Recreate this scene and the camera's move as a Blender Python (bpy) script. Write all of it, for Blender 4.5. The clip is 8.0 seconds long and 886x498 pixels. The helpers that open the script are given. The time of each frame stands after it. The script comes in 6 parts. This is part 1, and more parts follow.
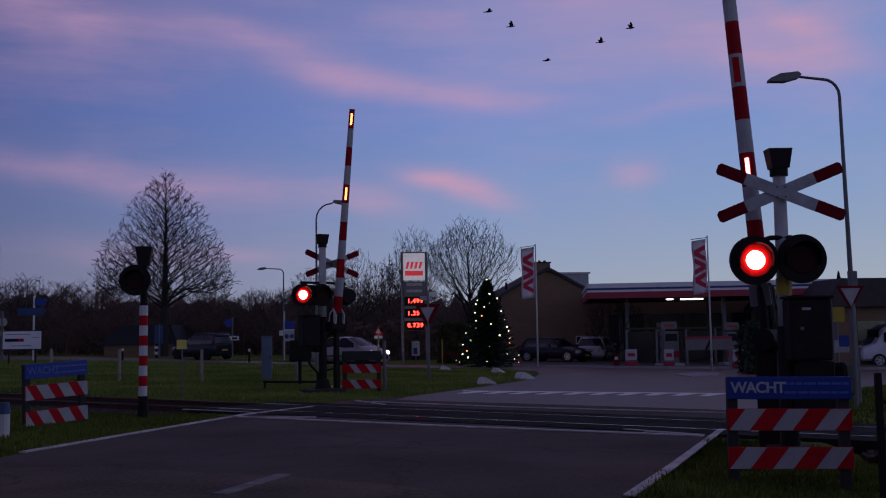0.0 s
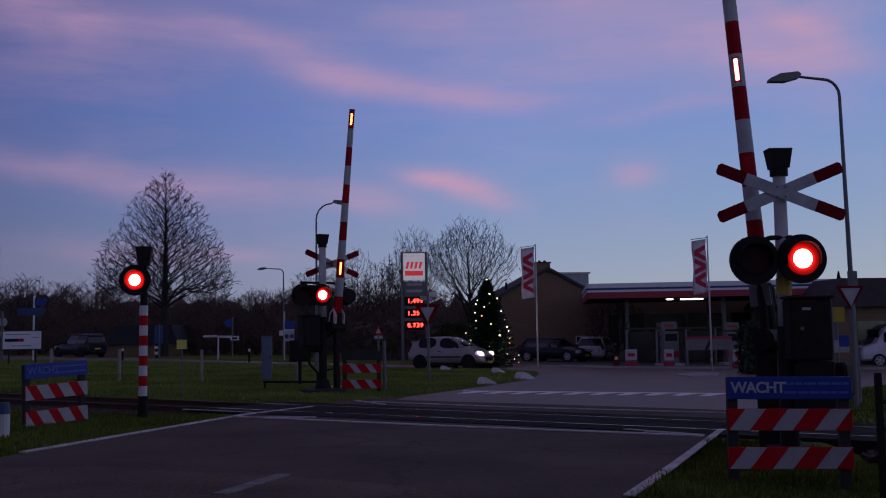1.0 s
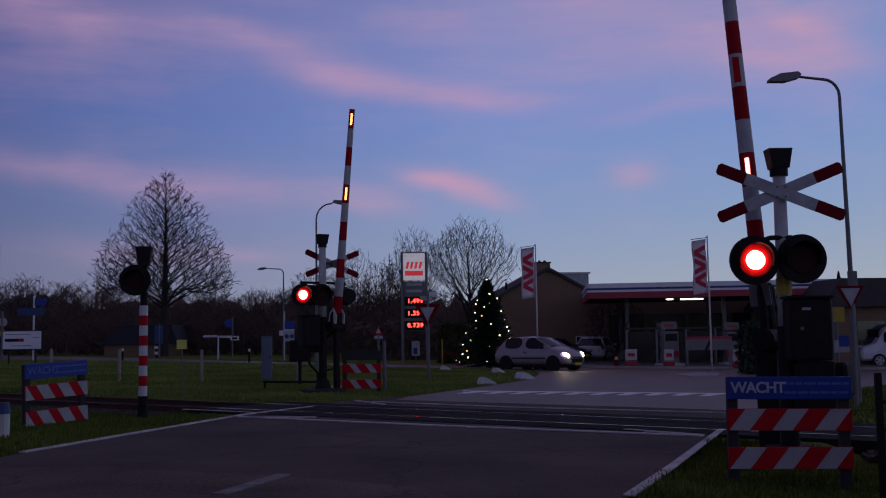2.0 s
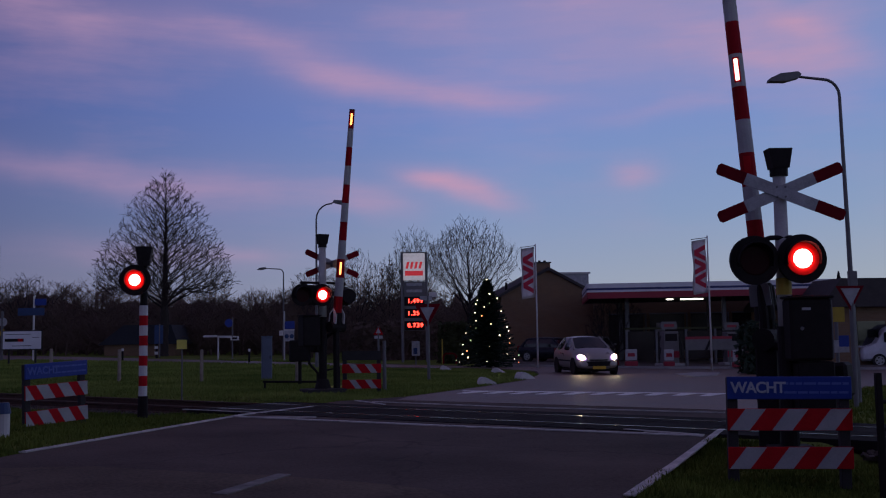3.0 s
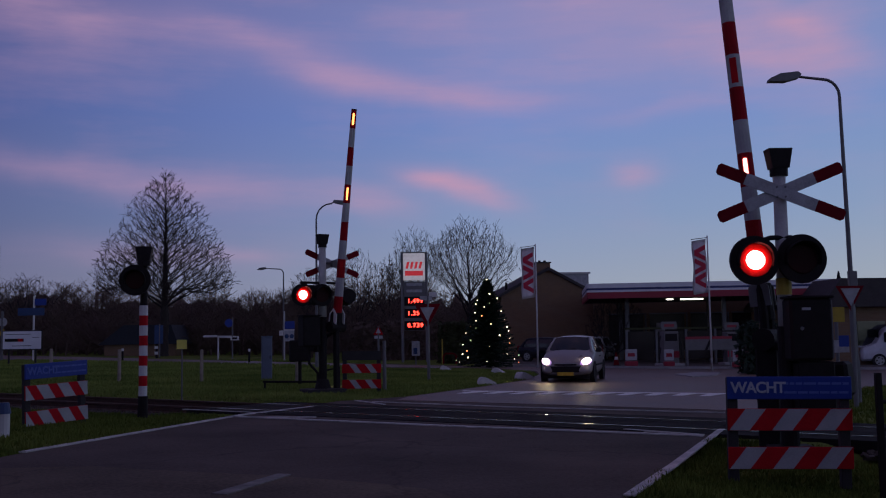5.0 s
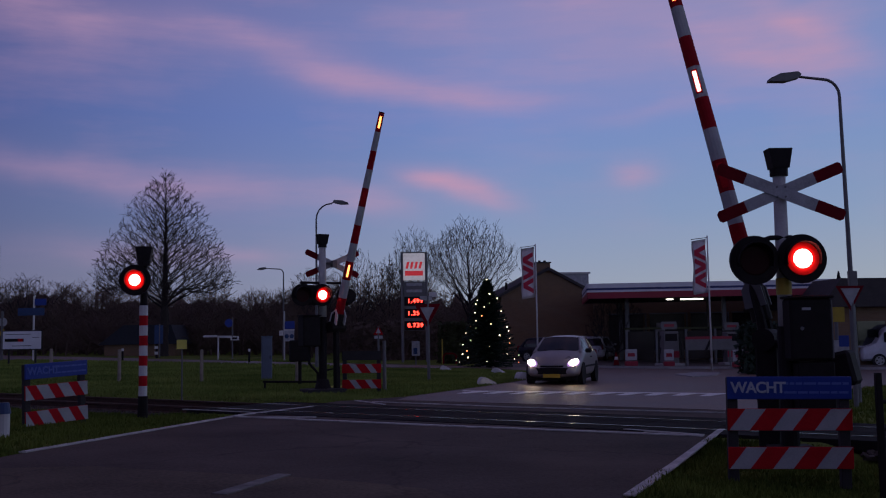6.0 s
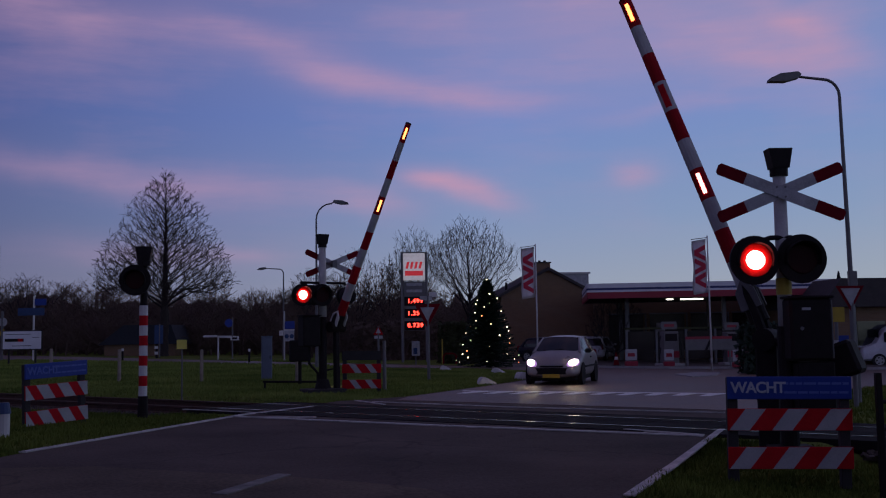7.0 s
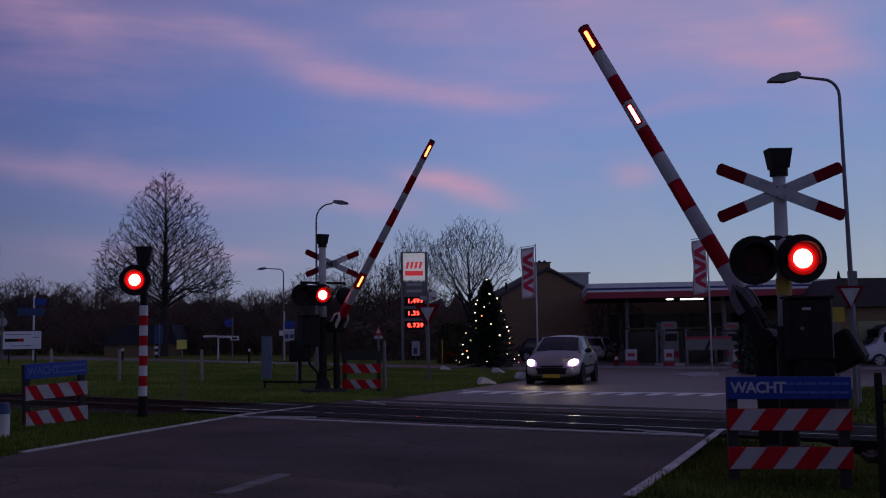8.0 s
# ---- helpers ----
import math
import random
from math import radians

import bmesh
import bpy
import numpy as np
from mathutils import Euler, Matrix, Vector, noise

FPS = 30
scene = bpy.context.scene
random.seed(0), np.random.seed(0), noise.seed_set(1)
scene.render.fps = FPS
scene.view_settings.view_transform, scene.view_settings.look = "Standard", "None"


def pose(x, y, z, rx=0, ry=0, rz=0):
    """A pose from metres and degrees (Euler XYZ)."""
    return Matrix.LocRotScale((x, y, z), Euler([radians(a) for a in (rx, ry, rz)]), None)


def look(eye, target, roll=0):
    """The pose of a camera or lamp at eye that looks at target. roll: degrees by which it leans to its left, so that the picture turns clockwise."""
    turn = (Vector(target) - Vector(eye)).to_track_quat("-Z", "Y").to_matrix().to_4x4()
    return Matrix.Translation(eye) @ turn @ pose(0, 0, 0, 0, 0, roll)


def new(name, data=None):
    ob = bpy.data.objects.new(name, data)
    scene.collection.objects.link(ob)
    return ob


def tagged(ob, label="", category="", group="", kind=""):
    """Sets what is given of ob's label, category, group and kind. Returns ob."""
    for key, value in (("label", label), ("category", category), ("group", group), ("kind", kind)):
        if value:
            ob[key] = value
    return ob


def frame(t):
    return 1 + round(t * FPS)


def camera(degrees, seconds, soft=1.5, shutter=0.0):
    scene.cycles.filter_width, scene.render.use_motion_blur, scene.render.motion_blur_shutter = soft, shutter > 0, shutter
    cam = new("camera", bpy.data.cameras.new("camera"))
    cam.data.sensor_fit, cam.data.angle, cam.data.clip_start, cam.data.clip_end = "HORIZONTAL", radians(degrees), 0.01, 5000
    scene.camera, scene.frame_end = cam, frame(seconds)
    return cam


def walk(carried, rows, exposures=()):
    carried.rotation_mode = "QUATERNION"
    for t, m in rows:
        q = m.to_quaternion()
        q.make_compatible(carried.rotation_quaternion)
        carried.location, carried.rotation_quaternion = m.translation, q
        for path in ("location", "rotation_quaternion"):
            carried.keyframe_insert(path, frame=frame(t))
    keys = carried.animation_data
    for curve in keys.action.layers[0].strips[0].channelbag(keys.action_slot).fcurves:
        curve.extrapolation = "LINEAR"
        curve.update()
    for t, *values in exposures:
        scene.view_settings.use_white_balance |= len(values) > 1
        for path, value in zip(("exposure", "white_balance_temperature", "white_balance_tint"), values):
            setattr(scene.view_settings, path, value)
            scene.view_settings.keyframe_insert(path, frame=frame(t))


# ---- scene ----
cam = camera(47.07, 8.0, soft=1.15)
EYE = (0.0, 0.0, 1.35)
VIEW = look(EYE, (0.0, 18.0, 2.94), -0.86)
walk(cam, [(0.0, VIEW), (8.0, VIEW)], exposures=[(0.0, 0.055), (8.0, -0.035)])

TILT = 0.015          # the land falls gently towards +x


def zg(x, y=0.0):
    """Height of the land."""
    return -TILT * max(-70.0, min(70.0, x))


# ---- dusk sky ----
def math_node(nt, op, a, b=None, c=None, clamp=False):
    n = nt.nodes.new("ShaderNodeMath")
    n.operation, n.use_clamp = op, clamp
    for i, v in enumerate((a, b, c)):
        if v is None:
            continue
        if isinstance(v, (int, float)):
            n.inputs[i].default_value = v
        else:
            nt.links.new(v, n.inputs[i])
    return n.outputs[0]


def mix_color(nt, fac, a, b):
    n = nt.nodes.new("ShaderNodeMix")
    n.data_type = "RGBA"
    for sock, v in ((n.inputs[0], fac), (n.inputs[6], a), (n.inputs[7], b)):
        if isinstance(v, (int, float)):
            sock.default_value = v
        elif isinstance(v, tuple):
            sock.default_value = (*v, 1.0)
        else:
            nt.links.new(v, sock)
    return n.outputs[2]


def ramp(nt, fac, stops):
    n = nt.nodes.new("ShaderNodeValToRGB")
    nt.links.new(fac, n.inputs[0])
    els = n.color_ramp.elements
    while len(els) < len(stops):
        els.new(0.5)
    for e, (p, c) in zip(els, stops):
        e.position, e.color = p, (*c, 1.0)
    return n.outputs[0]


def make_sky():
    world = bpy.data.worlds.new("dusk_sky")
    scene.world = world
    world.use_nodes = True
    nt = world.node_tree
    bg = nt.nodes["Background"]
    tc = nt.nodes.new("ShaderNodeTexCoord")
    sep = nt.nodes.new("ShaderNodeSeparateXYZ")
    nt.links.new(tc.outputs["Generated"], sep.inputs[0])
    x, y, z = sep.outputs
    flat = math_node(nt, "SQRT", math_node(nt, "ADD", math_node(nt, "MULTIPLY", x, x), math_node(nt, "MULTIPLY", y, y)))
    el = math_node(nt, "DIVIDE", z, math_node(nt, "MAXIMUM", flat, 0.05))
    az = math_node(nt, "DIVIDE", x, math_node(nt, "MAXIMUM", math_node(nt, "ABSOLUTE", y), 0.1))
    # clear dusk gradient, horizon to zenith
    grad = ramp(nt, math_node(nt, "MULTIPLY", el, 1.5, clamp=True), SKY_STOPS)
    # it is dimmer away from the afterglow on the +x side
    side = ramp(nt, math_node(nt, "MULTIPLY_ADD", az, 0.9, 0.5, clamp=True), [(0.08, (0.50, 0.46, 0.57)), (0.32, (0.76, 0.73, 0.81)), (0.55, (1.0, 1.0, 1.0)), (0.95, (1.12, 1.12, 1.02))])
    mul = nt.nodes.new("ShaderNodeMix")
    mul.data_type, mul.blend_type = "RGBA", "MULTIPLY"
    mul.inputs[0].default_value = 1.0
    nt.links.new(grad, mul.inputs[6])
    nt.links.new(side, mul.inputs[7])
    col = mul.outputs[2]
    # wind-drawn cirrus: soft uneven streaks lit pink from below the horizon
    com = nt.nodes.new("ShaderNodeCombineXYZ")
    nt.links.new(az, com.inputs[0])
    nt.links.new(el, com.inputs[1])
    warp = nt.nodes.new("ShaderNodeTexNoise")
    warp.inputs["Scale"].default_value, warp.inputs["Detail"].default_value = 5.0, 5.0
    nt.links.new(com.outputs[0], warp.inputs[0])
    wsep = nt.nodes.new("ShaderNodeSeparateColor")
    nt.links.new(warp.outputs["Color"], wsep.inputs[0])
    az2 = math_node(nt, "ADD", az, math_node(nt, "MULTIPLY_ADD", wsep.outputs[0], 0.10, -0.05))
    el2 = math_node(nt, "ADD", el, math_node(nt, "MULTIPLY_ADD", wsep.outputs[1], 0.05, -0.025))
    # fine drawn-out grain along the wind
    st = nt.nodes.new("ShaderNodeMapping")
    st.inputs["Rotation"].default_value = (0, 0, 0.16)
    st.inputs["Scale"].default_value = (4.0, 26.0, 1.0)
    nt.links.new(com.outputs[0], st.inputs[0])
    grain = nt.nodes.new("ShaderNodeTexNoise")
    grain.inputs["Scale"].default_value, grain.inputs["Detail"].default_value = 1.0, 6.0
    grain.inputs["Roughness"].default_value = 0.6
    nt.links.new(st.outputs[0], grain.inputs[0])
    broad = nt.nodes.new("ShaderNodeTexNoise")
    broad.inputs["Scale"].default_value, broad.inputs["Detail"].default_value = 6.0, 4.0
    nt.links.new(com.outputs[0], broad.inputs[0])
    total = None
    for u0, v0, slope, su, sv, amp in STREAKS:
        du = math_node(nt, "SUBTRACT", az2, u0)
        dv = math_node(nt, "SUBTRACT", math_node(nt, "SUBTRACT", el2, v0), math_node(nt, "MULTIPLY", du, slope))
        a = math_node(nt, "DIVIDE", du, su)
        b = math_node(nt, "DIVIDE", dv, sv)
        q = math_node(nt, "ADD", math_node(nt, "MULTIPLY", a, a), math_node(nt, "MULTIPLY", b, b))
        g = math_node(nt, "MULTIPLY", math_node(nt, "EXPONENT", math_node(nt, "MULTIPLY", q, -1.0)), amp)
        total = g if total is None else math_node(nt, "ADD", total, g)
    tex = math_node(nt, "ADD", math_node(nt, "MULTIPLY_ADD", grain.outputs[0], 1.7, -0.30), math_node(nt, "MULTIPLY", broad.outputs[0], 0.9))
    mask = math_node(nt, "MULTIPLY", math_node(nt, "MULTIPLY", total, 0.8), tex, clamp=True)
    haze = math_node(nt, "MULTIPLY", math_node(nt, "MULTIPLY_ADD", math_node(nt, "MULTIPLY", grain.outputs[0], broad.outputs[0]), 2.2, -0.48, clamp=True),
                     math_node(nt, "MULTIPLY", el, 1.6, clamp=True))
    mask = math_node(nt, "ADD", mask, haze, clamp=True)
    col = mix_color(nt, mask, col, CLOUD_PINK)
    nt.links.new(col, bg.inputs[0])
    bg.inputs[1].default_value = SKY_STRENGTH


SKY_STRENGTH = 1.0
CLOUD_PINK = (0.54, 0.31, 0.45)
SKY_STOPS = [(0.0, (0.31, 0.34, 0.40)), (0.08, (0.30, 0.345, 0.46)), (0.18, (0.225, 0.305, 0.51)), (0.33, (0.17, 0.255, 0.55)), (0.5, (0.20, 0.235, 0.49)), (0.68, (0.09, 0.105, 0.26)), (1.0, (0.055, 0.065, 0.17))]
# azimuth, elevation (as slopes), tilt, length, width, weight
STREAKS = [
    (-0.33, 0.305, -0.12, 0.22, 0.0234, 0.29),
    (-0.17, 0.288, -0.26, 0.09, 0.0169, 0.28),
    (-0.09, 0.258, -0.18, 0.06, 0.0169, 0.59),
    (0.03, 0.238, -0.1, 0.11, 0.0156, 0.46),
    (-0.38, 0.163, -0.07, 0.12, 0.0143, 0.37),
    (-0.2, 0.148, -0.05, 0.14, 0.0182, 0.24),
    (-0.07, 0.135, -0.04, 0.04, 0.013, 0.46),
    (-0.02, 0.162, -0.08, 0.035, 0.0104, 0.63),
    (0.03, 0.147, -0.32, 0.038, 0.013, 0.71),
    (0.2, 0.158, -0.04, 0.028, 0.0104, 0.55),
    (0.22, 0.215, 0.1, 0.08, 0.0091, 0.29),
    (0.2, 0.315, -0.05, 0.16, 0.065, 0.46),
    (0.36, 0.3, -0.6, 0.08, 0.0234, 0.38),
    (0.34, 0.262, -0.1, 0.1, 0.0182, 0.38),
    (-0.3, 0.085, -0.05, 0.1, 0.013, 0.25),
    (-0.19, 0.088, -0.08, 0.05, 0.0078, 0.25),
]
make_sky()

# ---- materials ----
def mat(name, color, rough=0.6, metal=0.0, var=0.25, scale=6.0, bump=0.0, fine=60.0, glow=None, power=0.0, tint=None, spec=0.5, per_object=0.0):
    m = bpy.data.materials.new(name)
    m.use_nodes = True
    nt = m.node_tree
    b = nt.nodes["Principled BSDF"]
    b.inputs["Roughness"].default_value, b.inputs["Metallic"].default_value = rough, metal
    b.inputs["Specular IOR Level"].default_value = spec
    tc = nt.nodes.new("ShaderNodeTexCoord")
    n1, n2 = nt.nodes.new("ShaderNodeTexNoise"), nt.nodes.new("ShaderNodeTexNoise")
    for n, s, d in ((n1, scale, 4.0), (n2, fine, 3.0)):
        n.inputs["Scale"].default_value, n.inputs["Detail"].default_value = s, d
        nt.links.new(tc.outputs["Object"], n.inputs[0])
    mixv = math_node(nt, "ADD", math_node(nt, "MULTIPLY", n1.outputs[0], 0.65), math_node(nt, "MULTIPLY", n2.outputs[0], 0.35))
    if per_object:
        oi = nt.nodes.new("ShaderNodeObjectInfo")
        mixv = math_node(nt, "ADD", mixv, math_node(nt, "MULTIPLY_ADD", oi.outputs["Random"], per_object, -per_object / 2))
    lo = tuple(max(0.0, c * (1 - var)) for c in color)
    hi = tint or tuple(min(1.0, c * (1 + var)) for c in color)
    col = ramp(nt, mixv, [(0.30, lo), (0.70, hi)])
    nt.links.new(col, b.inputs["Base Color"])
    r = math_node(nt, "MULTIPLY_ADD", n1.outputs[0], 0.25, rough - 0.125, clamp=True)
    nt.links.new(r, b.inputs["Roughness"])
    if bump:
        bp = nt.nodes.new("ShaderNodeBump")
        bp.inputs["Strength"].default_value, bp.inputs["Distance"].default_value = 1.0, bump
        nt.links.new(n2.outputs[0], bp.inputs["Height"])
        nt.links.new(bp.outputs[0], b.inputs["Normal"])
    if glow:
        b.inputs["Emission Color"].default_value = (*glow, 1.0)
        b.inputs["Emission Strength"].default_value = power
    return m


def brick_mat(name, c1, c2, mortar, w=0.22, h=0.065):
    m = mat(name, c1, 0.85, 0, 0.2, 3.0)
    nt = m.node_tree
    b = nt.nodes["Principled BSDF"]
    tc = nt.nodes.new("ShaderNodeTexCoord")
    sp, cb = nt.nodes.new("ShaderNodeSeparateXYZ"), nt.nodes.new("ShaderNodeCombineXYZ")
    nt.links.new(tc.outputs["Object"], sp.inputs[0])
    nt.links.new(math_node(nt, "ADD", sp.outputs[0], sp.outputs[1]), cb.inputs[0])
    nt.links.new(sp.outputs[2], cb.inputs[1])
    br = nt.nodes.new("ShaderNodeTexBrick")
    br.inputs["Scale"].default_value = 1.0
    br.inputs["Brick Width"].default_value, br.inputs["Row Height"].default_value = w, h
    br.inputs["Mortar Size"].default_value = 0.006
    for k, c in (("Color1", c1), ("Color2", c2), ("Mortar", mortar)):
        br.inputs[k].default_value = (*c, 1)
    nt.links.new(cb.outputs[0], br.inputs[0])
    nt.links.new(br.outputs[0], b.inputs["Base Color"])
    return m


def grass_mat():
    m = mat("grass", (0.080, 0.168, 0.022), 0.95, 0, 0.60, 0.45, 0.03, 9.0, tint=(0.22, 0.26, 0.055), spec=0.05)
    return m


def asphalt_mat(name, base, patch, rough=0.85, spec=0.15):
    """Worn asphalt: fine stone grain, broad stains, a few long cracks."""
    m = mat(name, base, rough, 0, 0.62, 0.5, 0.012, 26.0, tint=patch, spec=spec)
    nt = m.node_tree
    b = nt.nodes["Principled BSDF"]
    src = b.inputs["Base Color"].links[0].from_socket
    tc = nt.nodes.new("ShaderNodeTexCoord")
    nz = nt.nodes.new("ShaderNodeTexNoise")
    nz.inputs["Scale"].default_value = 1.6
    nt.links.new(tc.outputs["Object"], nz.inputs[0])
    add = nt.nodes.new("ShaderNodeVectorMath")
    nt.links.new(tc.outputs["Object"], add.inputs[0])
    nt.links.new(nz.outputs["Color"], add.inputs[1])
    vo = nt.nodes.new("ShaderNodeTexVoronoi")
    vo.feature = "DISTANCE_TO_EDGE"
    vo.inputs["Scale"].default_value = 0.22
    nt.links.new(add.outputs[0], vo.inputs[0])
    crack = math_node(nt, "LESS_THAN", vo.outputs["Distance"], 0.006)
    col = mix_color(nt, math_node(nt, "MULTIPLY", crack, 0.32), src, (0.015, 0.015, 0.016))
    nt.links.new(col, b.inputs["Base Color"])
    return m


M_GRASS = grass_mat()
# Brighter copy of the verge grass: the far field's light put into colour.
M_GRASS_BRIGHT = mat("brightened_far_grass", (0.125, 0.235, 0.035), 0.9, 0, 0.5, 0.4, 0, 9.0, tint=(0.30, 0.35, 0.085), spec=0.1)
M_ASPHALT = asphalt_mat("asphalt", (0.104, 0.082, 0.064), (0.158, 0.124, 0.098))
M_ASPHALT_OLD = asphalt_mat("old_asphalt", (0.115, 0.092, 0.062), (0.22, 0.17, 0.115))
M_JUNCTION = asphalt_mat("pale_worn_asphalt", (0.148, 0.096, 0.072), (0.215, 0.138, 0.102), 0.52, 0.38)
M_PANEL = mat("crossing_panel", (0.022, 0.020, 0.020), 0.92, 0, 0.3, 2.0, 0.002, 120, per_object=0.3, spec=0.08)
M_PAINT = mat("road_paint", (0.53, 0.52, 0.47), 0.7, 0, 0.45, 4.0, 0.002, 30)
M_PAINT_FRESH = mat("fresh_road_paint", (0.84, 0.83, 0.78), 0.6, 0, 0.12, 4.0, 0.002, 30)
M_PAINT_OLD = mat("worn_road_paint", (0.20, 0.19, 0.165), 0.8, 0, 0.6, 5.0, 0.002, 24)
M_STEEL = mat("rail_steel", (0.30, 0.25, 0.19), 0.17, 1.0, 0.2, 5.0)
M_RUST = mat("rusty_steel", (0.09, 0.05, 0.035), 0.8, 0.3, 0.4, 8.0, 0.002)
M_BALLAST = mat("ballast", (0.085, 0.066, 0.055), 0.95, 0, 0.5, 3.0, 0.01, 14.0, per_object=0.2)
M_PAVING = mat("forecourt_paving", (0.085, 0.072, 0.062), 0.9, 0, 0.25, 1.0, 0.003)
M_CONCRETE = mat("concrete", (0.33, 0.32, 0.31), 0.9, 0, 0.25, 3.0, 0.003)
M_BLACK = mat("black_paint", (0.017, 0.014, 0.014), 0.7, 0, 0.4, 6.0, spec=0.18)
M_RUBBER = mat("rubber", (0.018, 0.018, 0.018), 0.8, 0, 0.3, 10.0)
M_WHITE = mat("white_reflective", (0.66, 0.65, 0.62), 0.5, 0, 0.12, 5.0, spec=0.2)
M_WORN_WHITE = mat("worn_white", (0.40, 0.40, 0.41), 0.6, 0, 0.3, 7.0)
M_RED = mat("red_reflective", (0.50, 0.010, 0.018), 0.6, 0, 0.18, 5.0, spec=0.08)
# Darker than the reflective red; for cross tips, sign rims, hoop and cone.
M_DEEP_RED = mat("deep_red", (0.17, 0.006, 0.014), 0.7, 0, 0.25, 5.0, spec=0.08)
M_BOOM_RED = mat("boom_red", (0.33, 0.007, 0.016), 0.6, 0, 0.2, 5.0, spec=0.08)
M_BOARD_WHITE = mat("board_white", (0.42, 0.42, 0.42), 0.6, 0, 0.18, 4.0, spec=0.15)
M_GREY = mat("grey_galvanised", (0.17, 0.17, 0.172), 0.6, 0.3, 0.2, 5.0)
M_POLE = mat("pale_pole_paint", (0.50, 0.50, 0.47), 0.55, 0, 0.2, 6.0)
M_YELLOW = mat("yellow_paint", (0.48, 0.34, 0.03), 0.55, 0, 0.15, 5.0)
M_BLUE = mat("sign_blue", (0.006, 0.035, 0.27), 0.45, 0, 0.12, 4.0)
M_BLUE_DULL = mat("dull_blue", (0.02, 0.055, 0.15), 0.5, 0, 0.2, 4.0)
M_LENS_OFF = mat("dark_red_glass", (0.030, 0.004, 0.004), 0.5, 0, 0.1, spec=0.15)
M_LENS_ON = mat("lit_red_lens", (0.4, 0.02, 0.02), 0.3, glow=(1.0, 0.17, 0.15), power=16.0)
# Bloom round the lit lens, painted as emission on a wider disc.
M_LENS_HALO = mat("painted_lens_halo", (0.4, 0.02, 0.02), 0.3, glow=(1.0, 0.006, 0.005), power=0.55, spec=0.03)


def painted_halo(m):
    """Paints the lamp's red halo: emission strongest beside the core, fading to the disc's edge."""
    nt = m.node_tree
    tc, ln = nt.nodes.new("ShaderNodeTexCoord"), nt.nodes.new("ShaderNodeVectorMath")
    ln.operation = "LENGTH"
    nt.links.new(tc.outputs["Object"], ln.inputs[0])
    fall = math_node(nt, "MINIMUM", math_node(nt, "EXPONENT", math_node(nt, "MULTIPLY_ADD", ln.outputs["Value"], -34.0, 4.0)), 0.9)
    nt.links.new(fall, nt.nodes["Principled BSDF"].inputs["Emission Strength"])


painted_halo(M_LENS_HALO)
M_BOOM_LIGHT = mat("boom_light", (0.5, 0.1, 0.1), 0.3, glow=(1.0, 0.42, 0.36), power=3.8)
M_BOOM_TIP = mat("boom_tip_light", (0.5, 0.2, 0.1), 0.3, glow=(1.0, 0.34, 0.09), power=3.4)
M_WOOD = mat("weathered_wood", (0.33, 0.28, 0.22), 0.9, 0, 0.35, 6.0, 0.004)
M_DARK_WOOD = mat("dark_timber", (0.035, 0.033, 0.032), 0.85, 0, 0.3, 7.0, 0.003)
M_BARK = mat("bark", (0.040, 0.031, 0.028), 0.95, 0, 0.35, 5.0, 0.01, 30)
M_TWIG = mat("twigs", (0.024, 0.018, 0.019), 0.95, 0, 0.3, 1.0)
M_WOODS = mat("winter_woods", (0.115, 0.078, 0.060), 0.95, 0, 0.4, 0.4)
M_FIR = mat("fir_needles", (0.018, 0.04, 0.022), 0.8, 0, 0.4, 3.0)
M_HEDGE = mat("hedge_leaves", (0.05, 0.055, 0.02), 0.85, 0, 0.45, 3.0)
M_BRICK = brick_mat("brown_brick", (0.22, 0.125, 0.065), (0.175, 0.10, 0.055), (0.22, 0.17, 0.12))
M_ROOF = mat("roof_tiles", (0.05, 0.042, 0.042), 0.8, 0, 0.3, 3.0, 0.01, 12)
M_SLATE = mat("blue_slate", (0.022, 0.026, 0.036), 0.75, 0, 0.3, 3.0, 0.01, 12)
M_GLASS = mat("window_glass", (0.012, 0.014, 0.018), 0.08, 0, 0.1, spec=0.8)
M_SHOP = mat("shop_interior_glass", (0.036, 0.030, 0.027), 0.2, 0, 0.5, 0.8, spec=0.3)
M_FASCIA_RED = mat("fascia_red", (0.32, 0.012, 0.035), 0.4, 0, 0.12, 2.0)
M_FASCIA_WHITE = mat("fascia_white", (0.75, 0.75, 0.78), 0.4, 0, 0.1, 2.0)
M_FASCIA_BLUE = mat("fascia_blue", (0.02, 0.03, 0.15), 0.4)
M_TUBE = mat("lit_tube", (0.8, 0.8, 0.8), 0.4, glow=(1.0, 0.93, 0.80), power=2.4)
M_SIGN_WHITE = mat("lit_sign_face", (0.75, 0.75, 0.75), 0.4, glow=(0.95, 0.88, 0.95), power=0.22)
M_SIGN_RED = mat("lit_sign_red", (0.6, 0.03, 0.04), 0.4, glow=(1.0, 0.06, 0.08), power=0.30)
M_LED = mat("price_digit", (0.3, 0.03, 0.01), 0.4, glow=(1.0, 0.045, 0.03), power=6.0)
M_YELLOW_SIGN = mat("yellow_notice", (0.80, 0.74, 0.14), 0.5, 0, 0.1, 5.0)
# Kept dark: the dimness by the canopy is put into the panel colour.
M_PUMP = mat("darkened_pump_panel", (0.16, 0.15, 0.15), 0.6, 0, 0.25, 4.0)
M_FAIRY = mat("fairy_bulb", (0.8, 0.7, 0.4), 0.3, glow=(1.0, 0.82, 0.50), power=4.5)
M_FAIRY_DIM = mat("fairy_bulb_dim", (0.5, 0.6, 0.4), 0.3, glow=(0.72, 0.95, 0.42), power=0.7)
